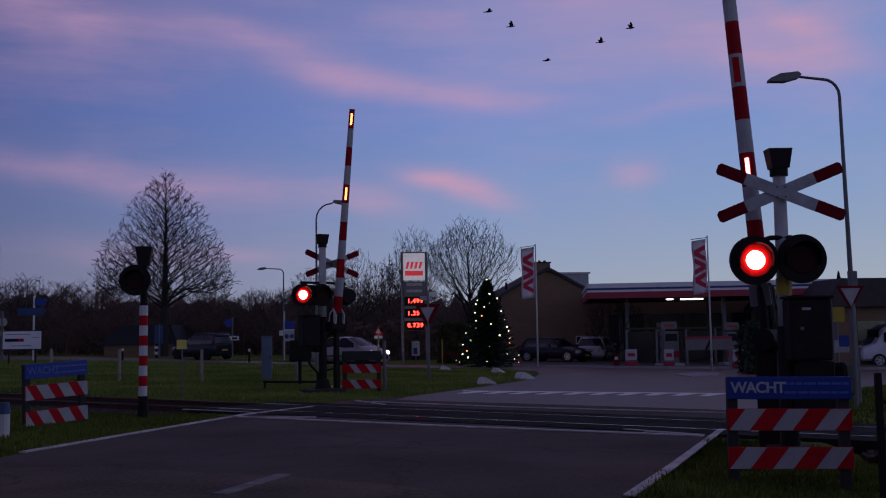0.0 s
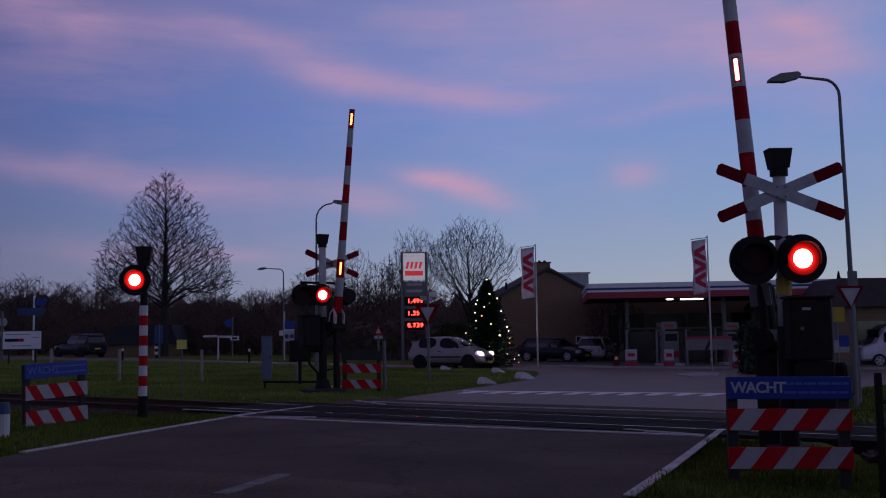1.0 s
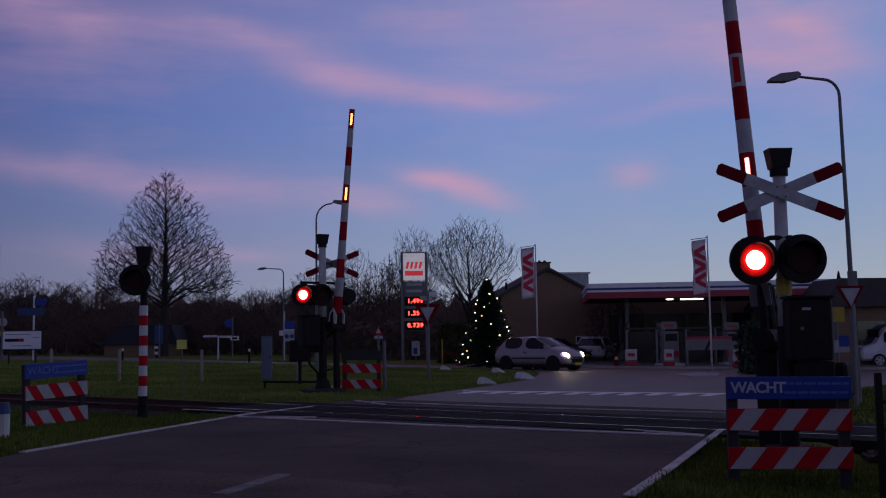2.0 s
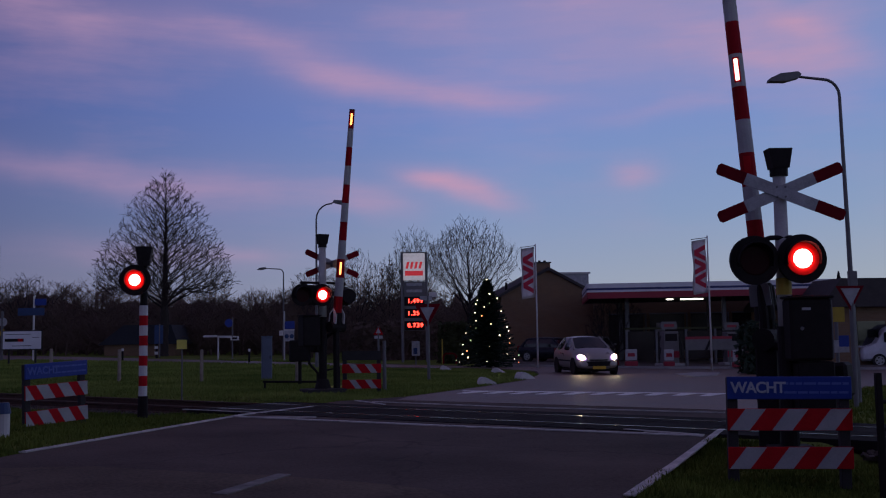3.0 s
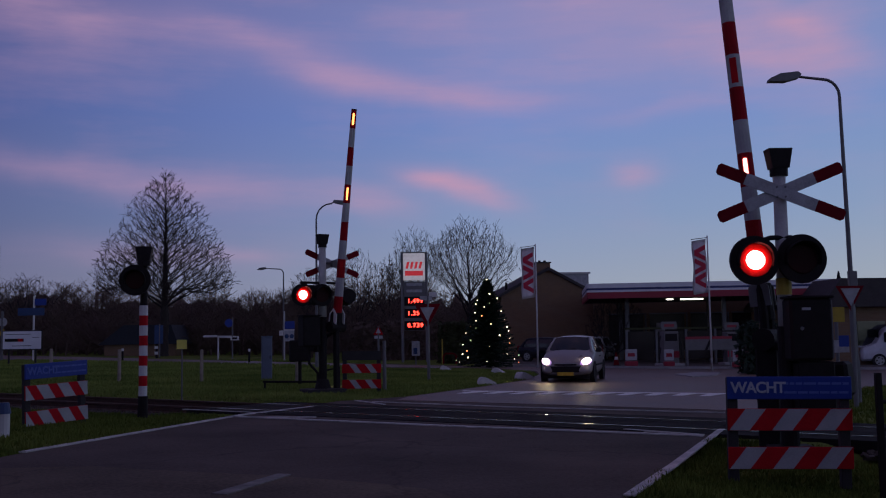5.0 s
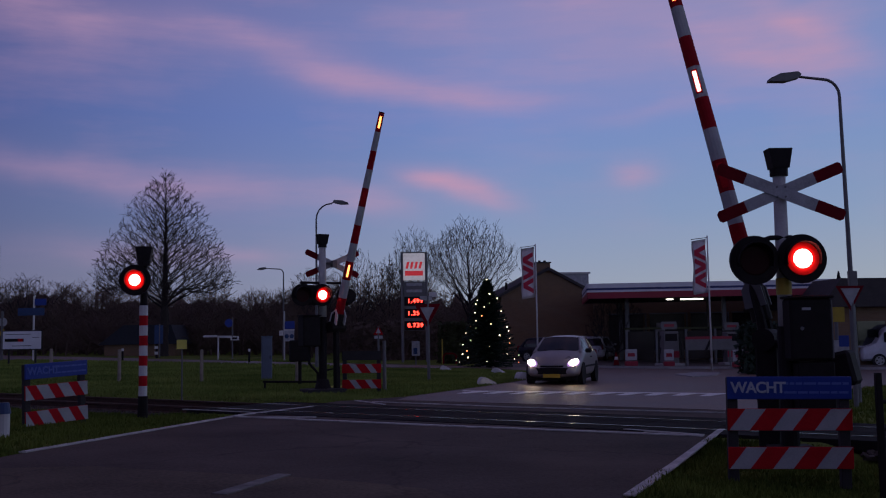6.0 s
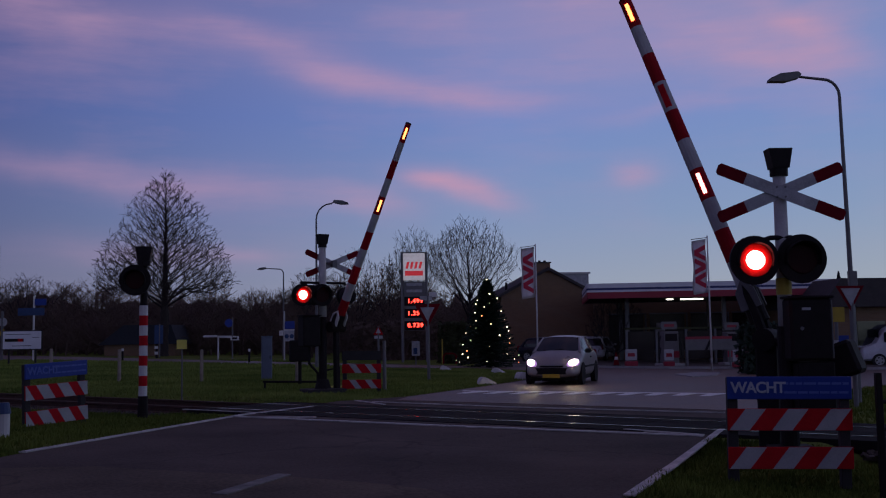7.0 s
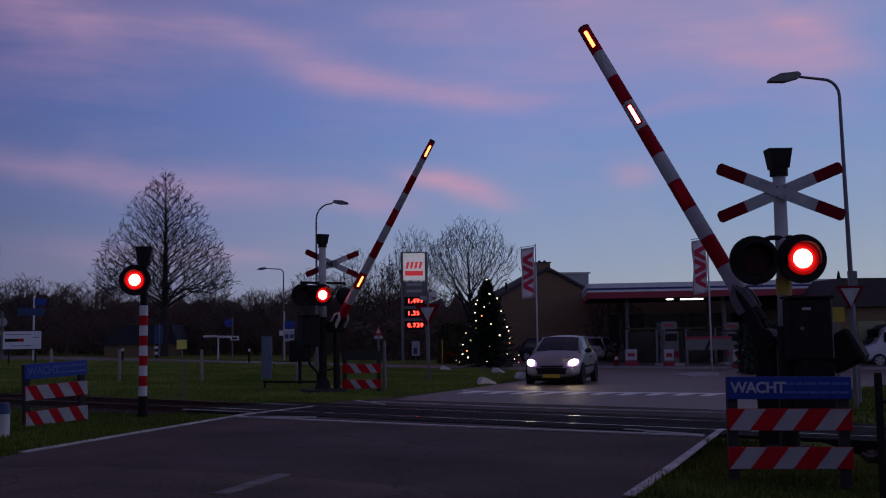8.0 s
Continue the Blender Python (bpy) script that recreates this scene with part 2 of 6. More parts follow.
M_FAIRY_RED = mat("fairy_bulb_red", (0.8, 0.3, 0.2), 0.3, glow=(1.0, 0.25, 0.08), power=3.0)
M_SILVER = mat("silver_car_paint", (0.33, 0.295, 0.285), 0.32, 0.25, 0.06, 3.0)
M_CAR_GLASS = mat("car_glass", (0.010, 0.010, 0.012), 0.12, 0, 0.1, spec=0.30)
M_DARK_CAR = mat("dark_car_paint", (0.015, 0.018, 0.028), 0.3, 0, 0.1, spec=0.35)
M_WHITE_CAR = mat("white_car_paint", (0.62, 0.63, 0.66), 0.25, 0, 0.06)
M_RIM = mat("alloy_rim", (0.40, 0.40, 0.41), 0.35, 0.8, 0.15)
M_HEAD = mat("headlight_lit", (0.8, 0.8, 0.8), 0.2, glow=(1.0, 0.78, 0.46), power=52.0)
# Purple glare fringe round the lamps, painted as weak emission on the shell.
M_HEAD_FRINGE = mat("headlight_fringe", (0.6, 0.6, 0.7), 0.2, glow=(0.75, 0.35, 1.0), power=0.5)
M_HEAD_OFF = mat("headlight_glass", (0.4, 0.4, 0.42), 0.15)
M_TAIL = mat("tail_light_glass", (0.20, 0.02, 0.02), 0.2)
M_PLATE = mat("yellow_plate", (0.65, 0.42, 0.03), 0.5)
M_FLAG = mat("flag_cloth", (0.84, 0.80, 0.82), 0.85, 0, 0.12, 3.0)
M_FLAG_RED = mat("flag_print", (0.55, 0.03, 0.07), 0.85, 0, 0.15, 3.0)
M_BIRD = mat("bird_plumage", (0.012, 0.012, 0.014), 0.8)
M_TEXT = mat("sign_lettering", (0.42, 0.45, 0.52), 0.5, 0, 0.08)
M_TEXT_DIM = mat("sign_small_print", (0.08, 0.13, 0.44), 0.5, 0, 0.08)
M_CABINET = mat("cabinet_grey_blue", (0.12, 0.15, 0.20), 0.6, 0, 0.15, 4.0)

# ---- mesh helpers ----
def part(name, bm, material, parent=None, label="", m=None, smooth=False):
    me = bpy.data.meshes.new(name)
    bm.normal_update()
    bm.to_mesh(me)
    bm.free()
    me.materials.append(material)
    if smooth:
        for p in me.polygons:
            p.use_smooth = True
    ob = new(name, me)
    ob.parent = parent
    if m is not None:
        ob.matrix_local = m
    if label:
        ob["label"] = label
    return ob


def thing(name, x, y, rz=0.0, z=None, label="", category="", group="", kind=""):
    ob = new(name)
    ob.matrix_world = pose(x, y, zg(x, y) if z is None else z, 0, 0, rz)
    return tagged(ob, label, category, group, kind)


def box(bm, x, y, z, sx, sy, sz, bevel=0.0, m=None):
    """A box by its centre and size."""
    r = bmesh.ops.create_cube(bm, size=1.0, matrix=(m or Matrix()) @ Matrix.Translation((x, y, z)) @ Matrix.Diagonal((sx, sy, sz, 1)))
    if bevel:
        es = list({e for v in r["verts"] for e in v.link_edges})
        bmesh.ops.bevel(bm, geom=es, offset=bevel, segments=1, affect="EDGES")
    return bm


def B(*a, **k):
    return box(bmesh.new(), *a, **k)


def cyl(bm, p0, p1, r0, r1=None, n=10, caps=True):
    p0, p1 = Vector(p0), Vector(p1)
    r1 = r0 if r1 is None else r1
    d = p1 - p0
    m = Matrix.Translation((p0 + p1) / 2) @ d.to_track_quat("Z", "Y").to_matrix().to_4x4()
    bmesh.ops.create_cone(bm, cap_ends=caps, segments=n, radius1=r0, radius2=max(r1, 1e-4), depth=d.length, matrix=m)
    return bm


def C(*a, **k):
    return cyl(bmesh.new(), *a, **k)


def tube(bm, pts, r, n=8):
    """One skin swept along pts."""
    rs = r if isinstance(r, (list, tuple)) else [r] * len(pts)
    pts = [Vector(p) for p in pts]
    rings, side = [], None
    for i, p in enumerate(pts):
        d = (pts[min(i + 1, len(pts) - 1)] - pts[max(i - 1, 0)]).normalized()
        if side is None:
            side = d.orthogonal()
        side = (side - d * side.dot(d)).normalized()
        other = d.cross(side)
        rings.append([bm.verts.new(p + (side * math.cos(6.28319 * k / n) + other * math.sin(6.28319 * k / n)) * rs[i]) for k in range(n)])
    for a, b in zip(rings, rings[1:]):
        for k in range(n):
            bm.faces.new((a[k], a[(k + 1) % n], b[(k + 1) % n], b[k]))
    bm.faces.new(rings[0][::-1])
    bm.faces.new(rings[-1])
    return bm


def prism(bm, pts, y0, y1):
    """A plate with the outline pts (x, z), from y0 to y1."""
    f = [bm.verts.new((x, y0, z)) for x, z in pts]
    g = [bm.verts.new((x, y1, z)) for x, z in pts]
    bm.faces.new(f)
    bm.faces.new(g[::-1])
    k = len(pts)
    for i in range(k):
        bm.faces.new((f[i], g[i], g[(i + 1) % k], f[(i + 1) % k]))
    bmesh.ops.recalc_face_normals(bm, faces=bm.faces)
    return bm


def PR(*a):
    return prism(bmesh.new(), *a)


def disc_pts(cx, cz, r, n=28):
    return [(cx + r * math.cos(2 * math.pi * i / n), cz + r * math.sin(2 * math.pi * i / n)) for i in range(n)]


def lettering(name, text, size, material, parent, m, label="", depth=0.004, spread=1.0):
    cu = bpy.data.curves.new(name, "FONT")
    cu.body, cu.size, cu.extrude, cu.align_x, cu.align_y = text, size, depth, "LEFT", "CENTER"
    cu.space_character = spread
    cu.offset = size * 0.024
    tmp = bpy.data.objects.new(name, cu)
    scene.collection.objects.link(tmp)
    bpy.context.view_layer.update()
    me = bpy.data.meshes.new_from_object(tmp)
    bpy.data.objects.remove(tmp)
    me.materials.clear()
    me.materials.append(material)
    ob = new(name, me)
    ob.parent = parent
    ob.matrix_local = m @ pose(0, 0, 0, 90, 0, 0)
    if label:
        ob["label"] = label
    return ob


def sheet(name, pts, material, lift, thick=0.05, label="", kind="structure", category=""):
    """A flat piece of paving with the outline pts on the land, lift metres proud."""
    bm = bmesh.new()
    top = [bm.verts.new((x, y, zg(x) + lift)) for x, y in pts]
    bot = [bm.verts.new((x, y, zg(x) + lift - thick)) for x, y in pts]
    k = len(pts)
    f = bm.faces.new(top)
    for i in range(k):
        bm.faces.new((top[i], bot[i], bot[(i + 1) % k], top[(i + 1) % k]))
    bmesh.ops.recalc_face_normals(bm, faces=bm.faces)
    f.normal_update()
    if f.normal.z < 0:
        bmesh.ops.reverse_faces(bm, faces=bm.faces)
    bmesh.ops.triangulate(bm, faces=[q for q in bm.faces if len(q.verts) > 4])
    return tagged(part(name, bm, material), label, category, "", kind)


def strip(a, b, w0, w1=None):
    """The four corners of a painted line from a to b."""
    a, b = Vector(a), Vector(b)
    d = (b - a).normalized()
    n = Vector((-d.y, d.x))
    w1 = w0 if w1 is None else w1
    return [tuple(a + n * w0 / 2), tuple(b + n * w1 / 2), tuple(b - n * w1 / 2), tuple(a - n * w0 / 2)]

# ---- the land ----
TRACK_MID, TRACK_DIR = Vector((2.15, 16.90)), Vector((0.875, -0.485)).normalized()
TRACK_NORMAL = Vector((-TRACK_DIR.y, TRACK_DIR.x))


def on_track(s, off):
    """The plan point s metres along the track, off metres beyond its middle."""
    p = TRACK_MID + TRACK_DIR * s + TRACK_NORMAL * off
    return p.x, p.y


def dip(x, y):
    """The verge beside the near road falls away a little."""
    a = max(0.0, 1 - ((x - 5.5) / 3.3) ** 2) * max(0.0, 1 - ((y - 8.0) / 5.2) ** 2)
    low = -0.34 * a ** 0.7 if a > 0 else 0.0
    # the track bed lies in a shallow trough outside the crossing
    v = Vector((x, y)) - TRACK_MID
    s, o = v.dot(TRACK_DIR), abs(v.dot(TRACK_NORMAL))
    if -72 < s < 42 and not -6.9 < s < 4.3:
        low -= 0.17 * max(0.0, min(1.0, (2.7 - o) / 0.7))
    return low


def make_ground():
    def lines(lo, hi, near, step):
        v, out = near[0], [-1400.0, -700.0, -350.0, -160.0, -100.0, -70.0]
        out = [q for q in out if q < near[0]]
        while v < near[1] - 1e-6:
            out.append(v)
            v += step
        return out + [q for q in (near[1], 70.0, 100.0, 160.0, 350.0, 700.0, 1400.0, 3000.0) if q >= near[1]]
    xs, ys = lines(0, 0, (-40.0, 40.0), 0.5), lines(0, 0, (-20.0, 60.0), 0.5)
    verts = [(x, y, zg(x) + dip(x, y) + (0.018 * noise.noise((x * 0.9, y * 0.9, 3.0)) - 0.016 if abs(x) < 40 and y < 60 else -0.016)) for y in ys for x in xs]
    w = len(xs)
    faces = [(j * w + i, j * w + i + 1, (j + 1) * w + i + 1, (j + 1) * w + i) for j in range(len(ys) - 1) for i in range(w - 1)]
    me = bpy.data.meshes.new("ground")
    me.from_pydata(verts, [], faces)
    me.materials.append(M_GRASS)
    for p in me.polygons:
        p.use_smooth = True
    tagged(new("ground", me), "rough winter grass on gently sloping land", "grass", "", "structure")


make_ground()

ROAD_OUTLINE = [
    (-14.0, 8.0), (-14.0, 12.2), (-5.05, 11.66), (-4.98, 12.11), (-4.37, 14.77), (-3.57, 18.11), (-3.05, 19.24), (-2.64, 21.04), (-2.29, 22.17), (-1.84, 22.58), (-0.89, 23.89),
    (0.18, 26.73), (1.17, 29.27), (2.64, 33.66), (3.49, 38.38), (3.69, 41.62), (2.85, 43.84), (0.33, 46.75), (-10.74, 54.48), (-28.78, 66.16),
    (-69.0, 100.0), (-65.0, 106.0), (-28.0, 76.5), (-9.0, 59.0), (1.5, 50.5), (9.0, 46.2), (22.0, 44.0), (48.0, 41.0), (48.0, 33.0), (24.0, 33.5), (17.0, 33.0),
    (10.73, 27.35), (7.89, 22.00), (6.34, 18.27), (3.99, 14.97), (2.27, 10.63), (1.52, 8.74), (0.6, 5.0), (-0.2, 0.0), (-0.5, -18.0), (-14.0, -18.0)]
sheet("road", ROAD_OUTLINE, M_ASPHALT, 0.014, 0.06, "dark asphalt road over the crossing and junction", category="road")
sheet("road_patch", [(-3.82, 8.86), (-4.61, 10.67), (-3.74, 10.85), (-2.62, 10.40), (-1.71, 10.11), (-0.79, 9.65), (-0.15, 9.19), (0.04, 8.74), (-0.5, 6.0), (-6.0, 6.0)], M_ASPHALT_OLD, 0.019, 0.02,
      "older browner asphalt patch", category="road")


def painted(name, a, b, w0, w1=None, label="worn white painted line on the asphalt"):
    sheet(name, strip(a, b, w0, w1), M_PAINT, 0.032, 0.016, label, category="road marking")


painted("edge_line", (-4.98, 12.11), (-4.36, 14.73), 0.10)
painted("edge_line", (-4.36, 14.73), (-3.56, 18.05), 0.10)
painted("edge_line", (-3.56, 18.05), (-2.62, 20.18), 0.09)
painted("edge_line", (1.55, 8.80), (2.37, 10.82), 0.10)
painted("edge_line", (2.37, 10.82), (4.06, 15.15), 0.095)
painted("stop_line", (-3.66, 17.66), (0.10, 15.71), 0.13)
painted("stop_line", (0.10, 15.71), (3.54, 14.16), 0.13)
painted("panel_line", (2.63, 15.15), (3.57, 14.28), 0.08)
painted("panel_line", (-4.94, 19.39), (-3.22, 18.38), 0.07)
painted("panel_line", (-1.93, 22.17), (-1.24, 20.87), 0.07)
painted("panel_line", (-1.54, 21.78), (1.24, 20.11), 0.06)
painted("panel_line", (1.24, 20.11), (5.03, 18.54), 0.06)
painted("panel_line", (-3.44, 17.48), (-2.20, 17.48), 0.07)
sheet("centre_dash", strip((-1.95, 8.86), (-1.59, 10.15), 0.15), M_PAINT_OLD, 0.030, 0.012, "faded white centre dash on the asphalt", category="road marking")
# give-way line with slanting teeth across the far lane
GIVE_A, GIVE_B = Vector((0.55, 26.0)), Vector((7.45, 24.65))
for i in range(11):
    q = GIVE_A.lerp(GIVE_B, (i + 0.4) / 11.0)
    x0, y0 = q.x, q.y
    sheet("give_way_tooth", [(x0 - 0.05, y0 + 0.02), (x0 + 0.30, y0 - 0.03), (x0 - 0.28, y0 - 0.98), (x0 - 0.52, y0 - 0.94)], M_PAINT_FRESH, 0.032, 0.016, "white give-way triangle painted on asphalt", category="road marking")
sheet("give_way_line", strip((GIVE_A.x - 0.1, GIVE_A.y + 0.18), (GIVE_B.x + 0.1, GIVE_B.y + 0.14), 0.28), M_PAINT_FRESH, 0.030, 0.014, "white painted line over the give-way teeth", category="road marking")
sheet("junction_surface", [(-1.08, 22.37), (-0.86, 23.55), (0.18, 26.30), (1.15, 28.76), (2.59, 32.99), (3.55, 38.38), (3.80, 42.34), (2.90, 44.63), (0.34, 47.38), (-2.0, 47.8), (-1.0, 51.5), (1.5, 50.1), (9.0, 45.8), (22.0, 43.6), (47.0, 40.8), (47.0, 33.5), (24.0, 34.0), (16.5, 33.2), (10.53, 27.05), (7.76, 21.80), (6.33, 18.82), (5.21, 19.26), (2.41, 20.70)],
      M_JUNCTION, 0.0225, 0.01, "paler worn asphalt of the junction beyond the crossing", category="road")
sheet("main_road_surface", [(-2.02, 47.8), (-10.84, 54.97), (-29.09, 66.88), (-69.0, 99.6), (-65.0, 105.6), (-28.0, 76.1), (-9.0, 58.6), (-1.02, 51.5)],
      M_JUNCTION, 0.0225, 0.01, "paler worn asphalt of the main road", category="road")
sheet("traffic_island", [(8.50, 37.80), (9.75, 39.95), (10.66, 39.63), (9.72, 36.68), (8.59, 35.62)], M_CONCRETE, 0.06, 0.08, "pale concrete traffic island", category="traffic island")
# kerb and pavement of the filling station
for a, b in (((1.5, 50.4), (9.0, 46.1)), ((9.0, 46.1), (22.0, 43.9)), ((22.0, 43.9), (48.0, 40.9))):
    sheet("kerb", strip(a, b, 0.20), M_CONCRETE, 0.12, 0.16, "pale concrete kerb beside the forecourt", category="kerb")
sheet("pavement", [(1.6, 50.7), (9.1, 46.4), (22.0, 44.2), (48.0, 41.2), (50.0, 75.0), (3.0, 78.0)], M_PAVING, 0.09, 0.1, "grey paved filling station forecourt", category="pavement")
sheet("kerb", strip((-28.78, 66.16), (-10.74, 54.48), 0.12), M_CONCRETE, 0.03, 0.06, "pale concrete road edge", category="kerb")
sheet("kerb", strip((-10.74, 54.48), (0.33, 46.75), 0.12), M_CONCRETE, 0.03, 0.06, "pale concrete road edge", category="kerb")


# ---- railway track ----
def rail(off, stretch, material, label):
    prof = [(-0.036, 0.0), (-0.036, -0.03), (-0.01, -0.045), (-0.01, -0.11), (-0.06, -0.13), (-0.06, -0.14), (0.06, -0.14), (0.06, -0.13), (0.01, -0.11), (0.01, -0.045), (0.036, -0.03), (0.036, 0.0)]
    bm = bmesh.new()
    rings = []
    for s in stretch:
        ring = []
        for o, h in prof:
            x, y = on_track(s, off + o)
            ring.append(bm.verts.new((x, y, zg(x) + 0.034 + h)))
        rings.append(ring)
    k = len(prof)
    for a, b in zip(rings, rings[1:]):
        for i in range(k):
            bm.faces.new((a[i], a[(i + 1) % k], b[(i + 1) % k], b[i]))
    bmesh.ops.recalc_face_normals(bm, faces=bm.faces)
    return tagged(part("rail", bm, material), label, "rail", "rails of the track", "structure")


for off in (-0.753, 0.753):
    rail(off, (-70.0, -30.0, -7.2), M_RUST, "rusty steel rail on dark sleepers")
    rail(off, (-7.199, 4.599), M_STEEL, "polished steel rail set in the crossing deck")
    rail(off, (4.6, 40.0), M_RUST, "rusty steel rail on dark sleepers")

# ballast beds on both sides of the crossing
for s0, s1 in ((-70.0, -7.3), (4.6, 40.0)):
    bed = sheet("ballast_bed", [on_track(s0, -1.9), on_track(s1, -1.9), on_track(s1, 1.9), on_track(s0, 1.9)], M_BALLAST, -0.125, 0.05, "brown stone ballast under the track", category="ballast")


def stones(name, s0, s1, o0, o1, count, seed, label):
    rng = random.Random(seed)
    verts, faces = [], []
    for _ in range(count):
        s, o = rng.uniform(s0, s1), rng.uniform(o0, o1)
        x, y = on_track(s, o)
        r = rng.uniform(0.02, 0.055)
        z = zg(x) - 0.125 + r * 0.3
        base = len(verts)
        a0 = rng.uniform(0, 6.28)
        for k in range(4):
            a = a0 + k * 1.5708 + rng.uniform(-0.3, 0.3)
            verts.append((x + r * math.cos(a), y + r * math.sin(a), z + rng.uniform(-0.3, 0.3) * r))
        verts.append((x + rng.uniform(-0.3, 0.3) * r, y, z + r * 0.9))
        verts.append((x, y, z - r * 0.9))
        for k in range(4):
            faces.append((base + k, base + (k + 1) % 4, base + 4))
            faces.append((base + (k + 1) % 4, base + k, base + 5))
    me = bpy.data.meshes.new(name)
    me.from_pydata(verts, [], faces)
    me.materials.append(M_BALLAST)
    tagged(new(name, me), label, "ballast", "", "stuff")


stones("ballast_stones", -26.0, -7.2, -2.4, 2.0, 9000, 5, "loose brown ballast stones beside the rails")
stones("ballast_stones", 4.6, 14.0, -2.0, 1.9, 3500, 6, "loose brown ballast stones beside the rails")
for s0, s1 in ((-26.0, -7.5), (4.9, 14.0)):
    s = s0
    while s < s1:
        x, y = on_track(s, 0.0)
        bm = B(0, 0, -0.085, 0.25, 2.5, 0.18, 0.02)
        ob = part("sleeper", bm, M_DARK_WOOD, None, "", pose(x, y, zg(x) - 0.105, 0, 0, math.degrees(math.atan2(TRACK_DIR.y, TRACK_DIR.x))))
        tagged(ob, "dark timber railway sleeper in ballast", "sleeper", "sleepers of the track", "structure")
        s += 0.6

# rubber-and-concrete crossing panels, between and beside the rails
panels = thing("crossing_deck", TRACK_MID.x, TRACK_MID.y, 0, 0.0, "dark concrete deck panels between the rails", "crossing deck", "", "structure")
for lane, (o0, o1) in enumerate(((-1.42, -0.80), (-0.70, -0.02), (0.0, 0.70), (0.80, 1.50))):
    s = -7.2
    while s < 4.4:
        pts = [on_track(s + 0.01, o0), on_track(s + 1.19, o0), on_track(s + 1.19, o1), on_track(s + 0.01, o1)]
        bm = bmesh.new()
        top = [bm.verts.new((x, y, zg(x) + 0.027)) for x, y in pts]
        bot = [bm.verts.new((x, y, zg(x) - 0.10)) for x, y in pts]
        bm.faces.new(top)
        for i in range(4):
            bm.faces.new((top[i], bot[i], bot[(i + 1) % 4], top[(i + 1) % 4]))
        bmesh.ops.recalc_face_normals(bm, faces=bm.faces)
        p = part("panel", bm, M_PANEL)
        p.parent = panels
        p.matrix_parent_inverse = panels.matrix_basis.inverted()
        s += 1.2

# ---- grass tufts on the verges ----
def point_in(poly, x, y):
    c = False
    j = len(poly) - 1
    for i in range(len(poly)):
        xi, yi = poly[i]
        xj, yj = poly[j]
        if (yi > y) != (yj > y) and x < (xj - xi) * (y - yi) / (yj - yi) + xi:
            c = not c
        j = i
    return c


def grass(name, boxes, seed, material):
    rng = random.Random(seed)
    verts, faces = [], []
    for x0, x1, y0, y1, count, hmax in boxes:
        for _ in range(count):
            x, y = rng.uniform(x0, x1), rng.uniform(y0, y1)
            o = (Vector((x, y)) - TRACK_MID).dot(TRACK_NORMAL)
            if point_in(ROAD_OUTLINE, x, y) or abs(o) < 2.0:
                continue
            z = zg(x) + dip(x, y) - 0.02
            for _k in range(3):
                a, h, l = rng.uniform(0, 6.28), hmax * rng.uniform(0.4, 1.0), rng.uniform(0.0, 0.06)
                w = 0.006 + 0.0006 * y
                px, py = x + rng.uniform(-0.04, 0.04), y + rng.uniform(-0.04, 0.04)
                b = len(verts)
                verts += [(px - w * math.cos(a), py - w * math.sin(a), z), (px + w * math.cos(a), py + w * math.sin(a), z), (px + l * math.sin(a), py + l * math.cos(a), z + h)]
                faces.append((b, b + 1, b + 2))
    me = bpy.data.meshes.new(name)
    me.from_pydata(verts, [], faces)
    me.materials.append(material)
    tagged(new(name, me), "short uneven grass blades on the verges", "grass", "", "stuff")


grass("verge_grass", [(1.5, 9.0, 7.0, 16.0, 22000, 0.10), (-14.0, -3.0, 11.5, 21.0, 24000, 0.10), (5.0, 18.0, 16.0, 34.0, 14000, 0.12)], 11, M_GRASS)
grass("brightened_far_grass", [(-16.0, 3.5, 21.0, 46.0, 60000, 0.10), (-34.0, -4.0, 30.0, 64.0, 40000, 0.16)], 12, M_GRASS_BRIGHT)


# ---- crossing signals ----
FLASH = []        # (lit piece, local pose when lit, local pose when dark, phase, afterglow)


